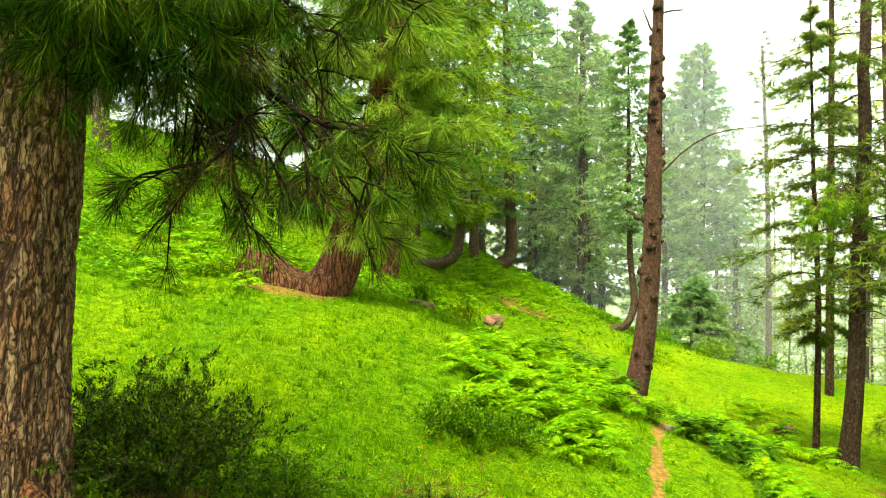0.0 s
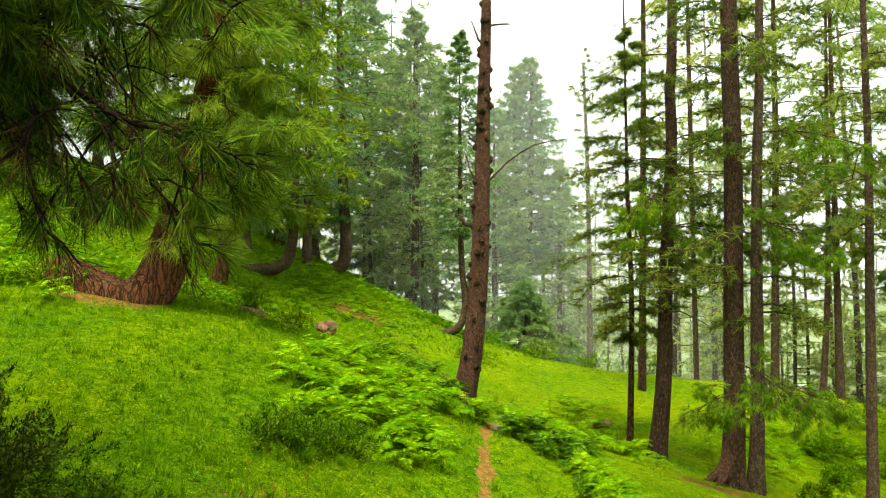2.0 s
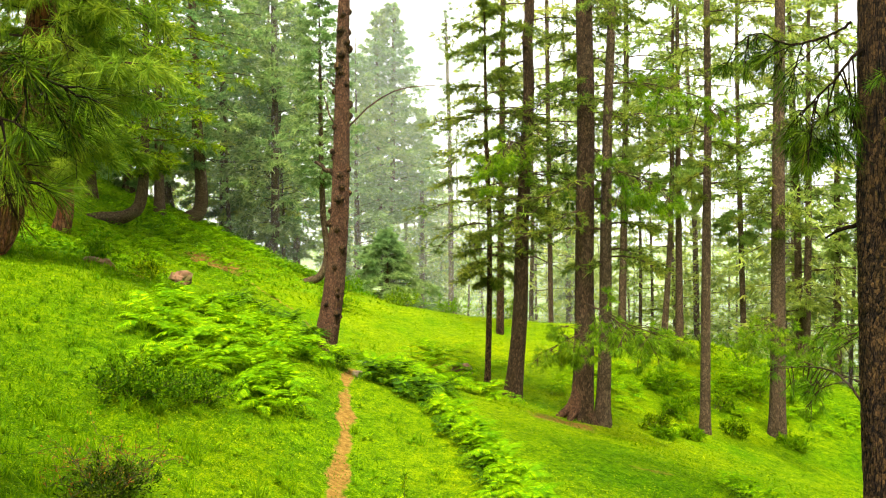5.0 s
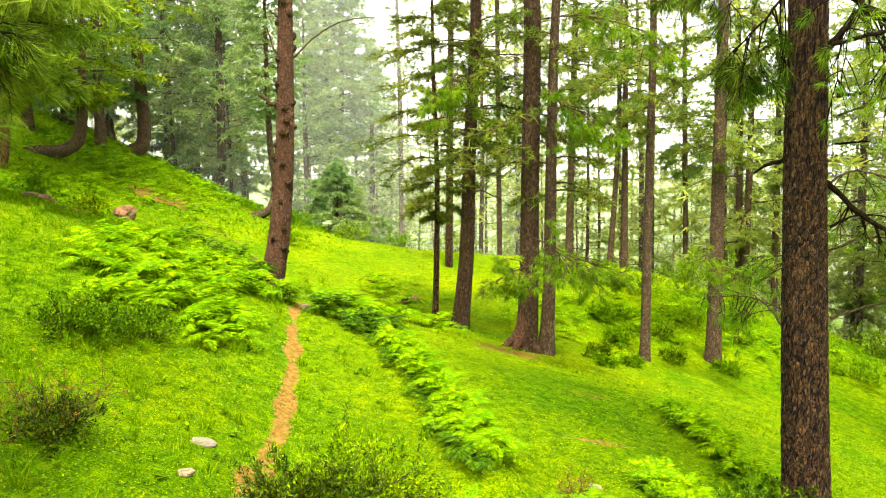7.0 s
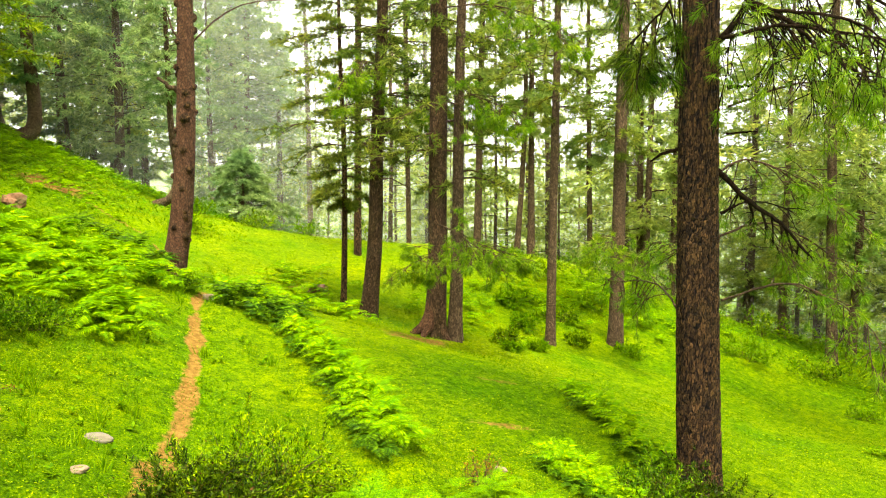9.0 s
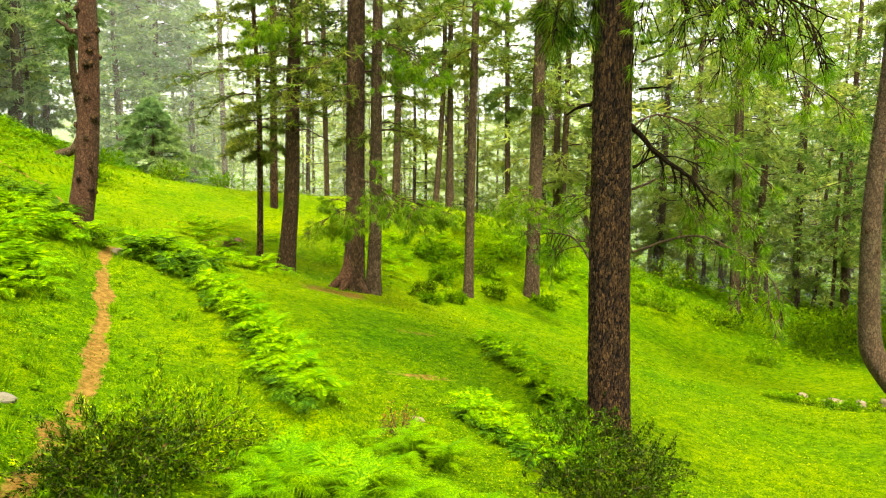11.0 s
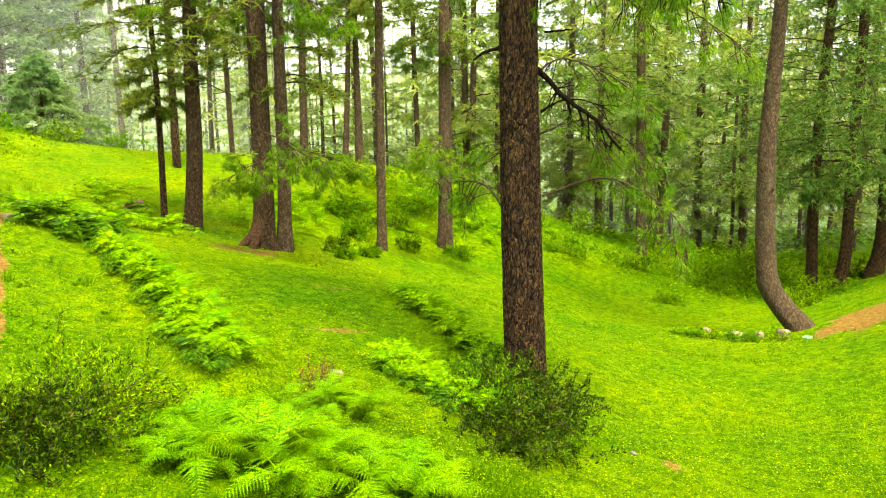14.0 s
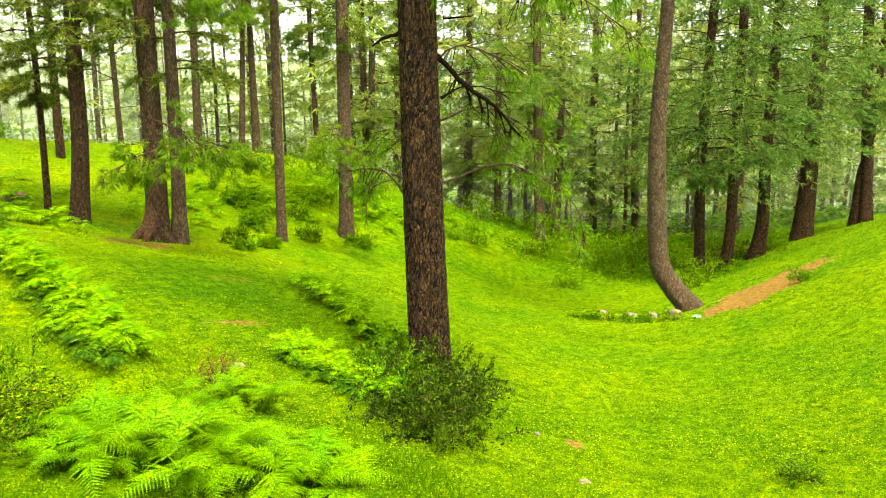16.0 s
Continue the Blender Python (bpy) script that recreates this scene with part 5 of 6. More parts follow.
def knobs(tree, line, rad, seed, count, z0, z1, size):
    """Healed branch scars: low warty collars on the bark, one part each."""
    rng = np.random.default_rng(seed)
    th = np.linspace(0, 2 * np.pi, 9, endpoint=False)
    for k in range(count):
        z = z0 + (z1 - z0) * (k + rng.uniform(0.1, 0.9)) / count
        i = int(np.argmin(abs(line[:, 2] - z)))
        a = rng.uniform(0, 6.28)
        out = np.array([math.cos(a), math.sin(a), 0.15])
        across = np.array([-math.sin(a), math.cos(a), 0])
        upw = np.cross(out, across)
        s = size * rng.uniform(0.6, 1.3)
        rings = [(1.0, -0.4), (0.85, 0.15), (0.6, 0.55), (0.28, 0.75), (0.03, 0.7)]
        v = np.concatenate([line[i] + out * (rad[i] + h * s) + s * q * (np.cos(th)[:, None] * across + np.sin(th)[:, None] * upw) * rng.uniform(0.85, 1.15, (9, 1)) for q, h in rings])
        i0, j0 = np.meshgrid(np.arange(4), np.arange(9), indexing="ij")
        f = np.stack([i0 * 9 + j0, i0 * 9 + (j0 + 1) % 9, (i0 + 1) * 9 + (j0 + 1) % 9, (i0 + 1) * 9 + j0], -1).reshape(-1, 4)
        part("knob", raw_mesh("knob", v, f, BARK_DARK, True), tree)


knobs(tree_bare, tree_bare_line, tree_bare_r, 1, 64, 0.3, 6.2, 0.05)
knobs(tree_kinked, tree_kinked_line, tree_kinked_r, 2, 12, 0.5, 5.5, 0.03)
knobs(tree_swan, tree_swan_line, tree_swan_r, 3, 16, 0.8, 4.5, 0.03)
knobs(tree_h, tree_h_line, tree_h_r, 4, 12, 0.5, 5.0, 0.03)


# ---- ferns ----
def frond_mesh(seed, pairs, lobes, mat=FERN):
    """A frond with an upright stalk that bends over into a broad, nearly level blade of paired pinnae; lobes > 0 cuts each pinna into leaflets."""
    rng = np.random.default_rng(seed)
    s = np.linspace(0, 1, 8)
    rise = rng.uniform(0.36, 0.5)
    spine = np.stack([np.interp(s, [0, 0.2, 0.35, 1], [0, 0.04, 0.12, 0.95]), 0.05 * np.sin(s * 3 + seed), rise * np.interp(s, [0, 0.2, 0.4, 0.55, 0.8, 1], [0, 0.62, 1.0, 1.08, 0.95, 0.6])], 1)
    v, f = tube(spine, np.linspace(0.010, 0.003, 8), 3, seed)
    tri = Heap()
    tri.add(v, np.concatenate([f[:, [0, 1, 2]], f[:, [0, 2, 3]]]))
    for k in range(pairs):
        w_ = k / (pairs - 1)
        u = 0.34 + 0.64 * w_
        q = np.array([np.interp(u, s, spine[:, i]) for i in range(3)])
        fwd = unit(np.array([np.interp(min(u + 0.06, 1), s, spine[:, i]) for i in range(3)]) - q) if u < 0.94 else np.array([0.9, 0, -0.4])
        ln = 0.34 * min(0.75 + w_ * 1.6, 1) * (1.04 - w_) ** 0.8 + 0.02
        for side in (-1, 1):
            d = unit(fwd * 0.45 + np.array([0, side, rng.uniform(-0.3, 0.02)]))
            l2 = ln * rng.uniform(0.85, 1.1)
            up = unit(np.cross(d, fwd) * -side + [0, 0, 0.6])
            w = unit(np.cross(up, d))
            if lobes:
                for j in range(lobes):
                    m = (j + 0.5) / lobes
                    lw = l2 * 0.125 * (1.08 - m)
                    base = q + d * l2 * m - up * 0.12 * l2 * m * m
                    for t2 in (-1, 1):
                        tip = base + w * t2 * lw + d * l2 * 0.10
                        tri.add(np.array([base - d * l2 * 0.6 / lobes, base + d * l2 * 0.6 / lobes, tip]), [[0, 1, 2]])
                tri.add(np.array([q - fwd * 0.004, q + fwd * 0.004, q + d * l2 - up * 0.1 * l2]), [[0, 1, 2]])
            else:
                wd = l2 * 1.5 / pairs
                mid = q + d * l2 * 0.4
                tri.add(np.array([q, mid + w * wd, q + d * l2 - up * 0.12 * l2, mid - w * wd]), [[0, 1, 2], [0, 2, 3]])
    return tri.mesh("frond", mat)


NEAR_FRONDS = [frond_mesh(i, 19, 8, FERN_NEAR) for i in range(5)]
MID_FRONDS = [frond_mesh(10 + i, 16, 0) for i in range(5)]
DARK_FRONDS = [frond_mesh(30 + i, 13, 0, FERN_DARK) for i in range(3)]
FINE_FRONDS = [frond_mesh(20 + i, 18, 0) for i in range(5)]


def fern(x, y, size, fronds, meshes, seed, label, group, tilt=0.35):
    rng = np.random.default_rng(seed)
    e = thing("fern", x, y, gz(x, y), label, "fern", group)
    for k in range(fronds):
        a = 6.283 * k / fronds + rng.uniform(-0.4, 0.4)
        s = size * rng.uniform(0.65, 1.15)
        o = part("frond", meshes[rng.integers(len(meshes))], e)
        o.matrix_basis = Matrix.LocRotScale((0.02 * math.cos(a), 0.02 * math.sin(a), rng.uniform(-0.01, 0.04)), Euler((rng.uniform(-0.25, 0.25), rng.uniform(-0.5, 0.35) - tilt + 0.4, a)), (s, s, s * rng.uniform(0.75, 1.15)))


def fern_patch(points, count, spread, size, fronds, meshes, seed, label, group, tilt=0.35):
    """Plants strewn along a line of points."""
    rng = np.random.default_rng(seed)
    p = np.array(points, float)
    seg = np.concatenate([[0], np.cumsum(np.linalg.norm(np.diff(p, axis=0), axis=1))])
    for k in range(count):
        u = seg[-1] * (k + rng.uniform(0, 1)) / count
        x, y = (np.interp(u, seg, p[:, i]) + rng.normal() * spread for i in (0, 1))
        fern(x, y, size * rng.uniform(0.75, 1.2), fronds, meshes, seed * 1000 + k, label, group, tilt)


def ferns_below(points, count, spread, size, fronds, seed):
    """Small dark ferns painting shade under a row, joined: too close-set to pick apart."""
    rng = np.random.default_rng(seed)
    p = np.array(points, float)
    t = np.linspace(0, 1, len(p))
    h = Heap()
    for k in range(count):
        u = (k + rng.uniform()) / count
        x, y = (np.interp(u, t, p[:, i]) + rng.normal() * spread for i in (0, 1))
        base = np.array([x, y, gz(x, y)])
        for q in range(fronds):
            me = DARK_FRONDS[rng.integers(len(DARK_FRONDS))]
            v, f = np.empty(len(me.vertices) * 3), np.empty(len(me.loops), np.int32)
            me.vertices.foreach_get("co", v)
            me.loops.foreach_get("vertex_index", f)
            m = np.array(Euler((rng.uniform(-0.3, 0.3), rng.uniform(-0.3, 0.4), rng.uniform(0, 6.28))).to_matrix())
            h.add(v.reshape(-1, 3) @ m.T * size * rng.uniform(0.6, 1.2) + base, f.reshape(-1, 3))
    tagged(new("low_ferns", h.mesh("low_ferns", FERN_DARK)), "low dark fern fronds standing in for the shade under a fern row", "ferns", kind="stuff")


fern_patch([(1.5, 3.02), (1.74, 2.9), (1.88, 2.7), (2.0, 2.5), (2.2, 2.34)], 30, 0.14, 0.27, 7, NEAR_FRONDS, 1, "bright feathery green fern growing in the near turf", "ferns by the shrub", 0.45)
fern_patch([(0.25, 6.6), (0.8, 6.45), (1.2, 6.95), (0.35, 7.5), (1.0, 7.7), (1.6, 8.2), (0.5, 8.5), (1.25, 8.9), (1.8, 8.9)], 96, 0.2, 0.27, 10, MID_FRONDS, 2, "light green fern in a thick patch on the slope", "fern patch on the slope", 0.4)
fern_patch([(1.45, 10.4), (1.7, 9.8), (1.9, 9.2), (1.95, 8.75)], 12, 0.1, 0.34, 9, DARK_FRONDS, 8, "dark green fern at the edge of a lighter patch", "fern patch on the slope", 0.5)
fern_patch([(2.4, 8.3), (2.6, 8.1), (2.8, 7.75), (2.92, 7.5)], 16, 0.1, 0.32, 10, DARK_FRONDS, 3, "dark green fern in a clump beside the path", "ferns beside the path", 0.5)
fern_patch([(2.45, 8.45), (2.75, 8.25), (3.0, 7.85)], 12, 0.09, 0.3, 8, FINE_FRONDS, 9, "light green fern crowning a dark clump beside the path", "ferns beside the path", 0.6)
fern_patch(BANKS[0], 66, 0.048, 0.205, 10, FINE_FRONDS, 4, "light green fern in a row along a low bank", "fern row on the bank", 0.45)
fern_patch(BANKS[1], 32, 0.05, 0.21, 9, FINE_FRONDS, 5, "light green fern in a row on the lower meadow", "fern row on the meadow", 0.45)
fern_patch(BANKS[2], 24, 0.06, 0.18, 9, FINE_FRONDS, 6, "light green fern in a short row near the trunk", "fern row near the trunk", 0.45)
fern_patch([(2.6, 3.3), (2.9, 3.6), (2.4, 3.7)], 9, 0.16, 0.2, 8, NEAR_FRONDS, 7, "small bright fern among the herbs", "ferns by the shrub")
# Layers of dark fronds put where shade falls below the bright ferns.
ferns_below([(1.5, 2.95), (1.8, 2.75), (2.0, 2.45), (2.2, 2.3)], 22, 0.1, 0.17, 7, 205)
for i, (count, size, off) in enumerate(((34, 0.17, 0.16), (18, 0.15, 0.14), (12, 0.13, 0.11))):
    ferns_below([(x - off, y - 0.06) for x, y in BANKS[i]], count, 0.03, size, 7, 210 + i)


def far_ferns():
    """Ferns on the far banks, joined: too many and too small to pick apart."""
    rng = np.random.default_rng(31)
    shapes = []
    for me in MID_FRONDS:
        v = np.empty(len(me.vertices) * 3)
        me.vertices.foreach_get("co", v)
        f = np.empty(len(me.loops), np.int32)
        me.loops.foreach_get("vertex_index", f)
        shapes.append((v.reshape(-1, 3), f.reshape(-1, 3)))
    h = Heap()
    for points, count, spread, size in (([(4.3, 11.0), (5.2, 13.0), (4.8, 12.2)], 18, 0.3, 0.36), ([(3.3, 9.6), (4.2, 9.8), (4.6, 9.4)], 16, 0.18, 0.32), ([(-2.6, 8.2), (-3.4, 9.6), (-3.0, 10.6), (-1.6, 11.0)], 34, 0.4, 0.34),
                                        ([(6.6, 10.6), (7.6, 11.6), (8.6, 12.6), (9.6, 12.2)], 56, 0.55, 0.32), ([(10.3, 11.4), (11.5, 11.6), (12.4, 11.2)], 44, 0.5, 0.34), ([(0.9, 16.3), (2.2, 18.5), (3.4, 21.0)], 150, 0.8, 0.26), ([(-0.9, 13.2), (0.1, 15.2), (0.9, 17.4)], 130, 0.65, 0.2), ([(0.4, 19.0), (1.6, 20.6), (2.6, 22.8)], 90, 0.6, 0.26)):
        p = np.array(points)
        t = np.linspace(0, 1, len(p))
        for k in range(count):
            u = rng.uniform()
            x, y = (np.interp(u, t, p[:, i]) + rng.normal() * spread for i in (0, 1))
            base = np.array([x, y, gz(x, y)])
            for q in range(4):
                v, f = shapes[rng.integers(len(shapes))]
                m = Euler((rng.uniform(-0.3, 0.3), rng.uniform(-0.3, 0.3), rng.uniform(0, 6.28))).to_matrix()
                h.add(v @ np.array(m).T * size * rng.uniform(0.6, 1.2) + base, f)
    tagged(new("far_ferns", h.mesh("far_ferns", FERN)), "light green ferns spread over the banks", "ferns", kind="stuff")


far_ferns()


# ---- shrubs ----
def shrub(x, y, w, h, count, leaf, seed, label, mat=SHRUB, stems=26, group="", up=0.5, squash=1.0):
    """Many thin stems that spread from one foot, thickly set with small pointed leaves."""
    rng = np.random.default_rng(seed)
    e = thing("shrub", x, y, gz(x, y), label, "shrub", group)
    wood, P, D = Heap(), [], []
    per = max(count * 3 // (stems * 5), 3)
    for k in range(stems):
        a, out = rng.uniform(0, 6.28), rng.uniform(0.1, 1.2) ** 0.7
        end = np.array([math.cos(a) * w / 2 * out, math.sin(a) * w / 2 * out * squash, h * rng.uniform(0.4, 1.05) * (1.05 - 0.55 * min(out * out, 1.2))])
        s = np.linspace(0, 1, 6)
        base = np.array([math.cos(a), math.sin(a), 0]) * 0.12 * w * out
        c = base + np.outer(s, end - base) + np.outer(s * (1 - s), [0, 0, h * 0.35]) + rng.normal(size=(6, 3)) * 0.03 * w * s[:, None]
        wood.add(*tube(c, np.linspace(0.004, 0.001, 6), 3, k))
        for j in range(5):
            q = c[1 + j]
            d = unit(rng.normal(size=3) + np.array([0, 0, up]) + end * 0.8 / w)
            ln = w * rng.uniform(0.12, 0.26)
            t = q + np.outer(np.linspace(0, 1, 4) * ln, d) + np.outer(np.linspace(0, 1, 4) ** 2 * ln, [0, 0, -0.25])
            wood.add(*tube(t, np.linspace(0.0016, 0.0007, 4), 3, k))
            u = rng.uniform(0, 1.05, (per, 1))
            P.append(t[0] + (t[-1] - t[0]) * u + rng.normal(size=(per, 3)) * 0.008)
            D.append(unit(np.tile(d, (per, 1)) + rng.normal(size=(per, 3)) * 0.55))
    tagged(part("stemwork", wood.mesh("stemwork", STEM, True), e), kind="stuff")
    extra = int(count * 0.5)
    a, up_ = rng.uniform(0, 6.28, extra), rng.uniform(0.0, 1.0, extra)
    bulge = 0.78 + 0.2 * np.sin(3 * a + seed) * np.sin(5 * up_ + seed) + 0.16 * np.sin(7 * a - 2 * seed + 4 * up_) + 0.12 * np.sin(13 * a + 9 * up_) + 0.16 * rng.normal(size=extra)
    ring = np.sqrt(1 - up_ ** 2) * bulge
    P.append(np.stack([np.cos(a) * ring * w / 2, np.sin(a) * ring * w / 2 * squash, up_ * h * 0.85 * bulge], 1))
    D.append(unit(np.stack([np.cos(a), np.sin(a), up_ * 0.8 + 0.2], 1) + rng.normal(size=(extra, 3)) * 0.6))
    P, D = np.concatenate(P), np.concatenate(D)
    n = len(P)
    ln = leaf * rng.uniform(0.6, 1.3, n)
    v, f = leaves(P, D, unit(rng.normal(size=(n, 3)) * 0.6 + [0, 0, 1.0]), ln, ln * rng.uniform(0.22, 0.36, n))
    tagged(part("foliage", raw_mesh("foliage", v, f, mat), e), kind="stuff")


shrub(-1.28, 3.56, 1.04, 0.56, 11000, 0.024, 1, "dense dark green small-leaved shrub beside the thick trunk", stems=80, up=0.15)
shrub(-0.78, 3.75, 0.6, 0.26, 2200, 0.026, 13, "low green small-leaved shrub spreading over the turf", SHRUB_MID, stems=30, up=0.3)
shrub(0.1, 5.8, 0.66, 0.26, 3600, 0.026, 2, "low rounded green shrub in the grass below the ferns", SHRUB_MID, up=0.9)
shrub(0.52, 6.1, 0.5, 0.2, 2400, 0.026, 3, "low rounded green shrub in the grass below the ferns", SHRUB_MID, up=0.9)
shrub(1.22, 3.55, 0.95, 0.28, 6500, 0.025, 4, "low spreading green shrub at the path's edge", SHRUB_LIGHT, stems=40)
shrub(0.95, 3.3, 0.7, 0.28, 3600, 0.025, 5, "low spreading dark shrub at the path's edge", SHRUB)
shrub(4.05, 3.4, 0.95, 0.4, 5200, 0.027, 6, "dark green shrub growing round the foot of the dark trunk", SHRUB, stems=44)
shrub(3.72, 3.42, 0.75, 0.3, 3000, 0.026, 9, "bushy green shrub spreading from the dark trunk", SHRUB_MID, stems=36)
shrub(3.58, 3.02, 1.0, 0.32, 4600, 0.026, 7, "low dark shrub before the trunk's foot", SHRUB, stems=34)
shrub(-0.05, 4.2, 0.7, 0.26, 320, 0.02, 8, "sparse reddish-tipped low shrub in the turf", RED_LEAF, stems=20)
shrub(-0.02, 4.05, 0.5, 0.16, 1400, 0.024, 10, "small dark green shrub among reddish twigs", SHRUB, stems=18)
shrub(2.74, 3.82, 0.4, 0.2, 140, 0.018, 14, "sparse pinkish-tipped herb among the ferns", RED_LEAF, stems=12)
shrub(5.1, 1.2, 0.3, 0.12, 700, 0.02, 15, "small dark green tuft in the lawn", SHRUB_MID, stems=16)
shrub(12.8, 7.56, 0.6, 0.2, 500, 0.04, 16, "small leafy green tuft at the lawn's edge", WEED, stems=14)
shrub(11.53, 3.05, 0.4, 0.2, 500, 0.03, 11, "small green tuft growing on the bare soil", WEED, stems=12)
for i, (x, y, w) in enumerate(((10.42, 5.55, 0.42), (10.36, 5.25, 0.45), (10.3, 4.98, 0.42), (10.38, 4.72, 0.4), (10.5, 4.45, 0.36), (10.75, 5.72, 0.3))):
    shrub(x, y, w, 0.06, 220, 0.04, 110 + i, "leafy herb growing among the pale stones", (WEED, SHRUB_LIGHT, SHRUB_MID)[i % 3], stems=10, group="herbs among the stones")
KNOLL = [(7.0, 9.45, 0.36, 0.16), (7.7, 9.75, 0.4, 0.13), (9.3, 11.2, 0.8, 0.3), (8.8, 11.9, 0.8, 0.3), (8.3, 10.75, 0.7, 0.35), (8.95, 10.3, 0.6, 0.2), (9.9, 10.0, 0.55, 0.2), (10.6, 11.6, 1.1, 0.5), (10.4, 13.2, 1.3, 0.6), (11.6, 13.0, 1.4, 0.7),
         (12.6, 12.4, 1.3, 0.7), (7.2, 9.9, 0.5, 0.25), (13.3, 11.2, 1.1, 0.5)]
for i, (x, y, w, h) in enumerate(KNOLL):
    shrub(x, y, w, h, 500, 0.06, 20 + i, "leafy green shrub on the knoll among the pines", (WEED, SHRUB_LIGHT)[i % 3 == 2], stems=13, group="shrubs of the knoll")
FARSHRUBS = [(12.9, 10.0, 1.4, 0.9), (14.2, 9.3, 1.2, 0.6), (15.4, 8.3, 1.5, 0.7), (16.0, 7.4, 1.5, 0.7), (14.9, 7.6, 1.3, 0.5), (14.6, 5.7, 1.4, 0.6), (15.1, 6.6, 1.3, 0.6), (13.6, 5.6, 0.9, 0.4), (17.4, 8.2, 1.8, 0.8), (18.6, 9.2, 2.0, 0.9),
             (16.8, 10.6, 2.0, 0.9), (15.2, 11.4, 1.8, 0.8), (19.2, 7.4, 1.6, 0.7), (17.0, 6.0, 1.2, 0.5), (18.0, 5.6, 1.2, 0.6)]
for i, (x, y, w, h) in enumerate(FARSHRUBS):
    shrub(x, y, w * 0.95, h * 0.6, 700, 0.06, 50 + i, "low spreading shrub at the far side of the meadow", (WEED, SHRUB_LIGHT)[i % 2], stems=14, group="shrubs beyond the meadow")
HILLSHRUBS = [(-0.35, 11.8, 0.9, 0.45), (0.35, 13.2, 0.6, 0.3), (-4.6, 11.2, 1.4, 0.7), (-5.4, 12.4, 1.5, 0.8), (-3.9, 12.6, 1.2, 0.6), (-2.4, 9.2, 0.9, 0.3), (3.9, 15.8, 0.9, 0.3), (6.1, 18.3, 1.2, 0.45), (7.2, 17.8, 1.3, 0.45), (8.2, 17.2, 1.2, 0.5), (4.8, 18.6, 1.0, 0.4)]
for i, (x, y, w, h) in enumerate(HILLSHRUBS):
    shrub(x, y, w, h, 450, 0.065, 80 + i, "small green shrub on the grassy slope", (WEED, SHRUB_LIGHT)[i % 2], stems=12, group="shrubs on the slope")


def undergrowth():
    """Broad leaves that cover the steeper banks."""
    rng = np.random.default_rng(9)
    west, east = Heap(), Heap()
    for cx, cy, ax, ay, turn, count, leaf in ((1.7, 19.4, 3.0, 3.4, 0.3, 9000, 0.055), (4.2, 22.5, 2.0, 3.5, 0.2, 6000, 0.08), (-3.2, 13.0, 3.0, 2.6, 0.0, 5000, 0.08), (10.9, 12.0, 1.7, 1.0, -0.35, 900, 0.07), (20.5, 11.5, 3.5, 3.0, 0.0, 5000, 0.13), (25.0, 14.0, 5.0, 5.0, 0.0, 5000, 0.18), (27.0, 8.0, 4.0, 4.0, 0.0, 3500, 0.18), (33.0, 20.0, 7.0, 6.0, 0.0, 4500, 0.26), (36.0, 10.0, 6.0, 7.0, 0.0, 4000, 0.26), (16.2, 8.2, 3.0, 2.6, 0.0, 3200, 0.075), (-3.6, 9.8, 1.2, 1.6, 0.0, 4500, 0.06),
                                              (10.75, 5.4, 0.75, 0.32, -1.2, 1300, 0.06)):
        r, a = np.sqrt(rng.uniform(0, 1, count)), rng.uniform(0, 6.28, count)
        u, v = ax * r * np.cos(a), ay * r * np.sin(a)
        x, y = cx + u * math.cos(turn) - v * math.sin(turn), cy + u * math.sin(turn) + v * math.cos(turn)
        lump = np.sin(3.3 * x + 1.1 * y) * np.sin(2.9 * y - 1.3 * x) + 0.6 * np.sin(6.1 * x) * np.sin(5.7 * y)
        keep = (lump + 0.6 * rng.normal(size=count) > -0.5) & (earth(x, y) < 0.35)
        x, y, lump = x[keep], y[keep], lump[keep]
        n = len(x)
        a = rng.uniform(0, 6.28, n)
        d = unit(np.stack([np.cos(a), np.sin(a), rng.uniform(-0.3, 0.6, n)], 1))
        z = ground(x, y) + rng.uniform(0.2, 1.0, n) * leaf * (1.2 + 1.2 * np.clip(lump, -0.6, 1.4))
        ln = leaf * rng.uniform(0.6, 1.3, n)
        (west if cx < 8 else east).add(*leaves(np.stack([x, y, z], 1), d, unit(rng.normal(size=(n, 3)) * 0.4 + [0, 0, 1.0]), ln, ln * rng.uniform(0.4, 0.7, n)))
    tagged(new("undergrowth", west.mesh("undergrowth", BANK_LEAF)), "knee-high leafy green undergrowth on the steep bank", "undergrowth", kind="stuff")
    tagged(new("undergrowth", east.mesh("undergrowth", WEED)), "bright leafy undergrowth on the floor of the wood", "undergrowth", kind="stuff")


undergrowth()


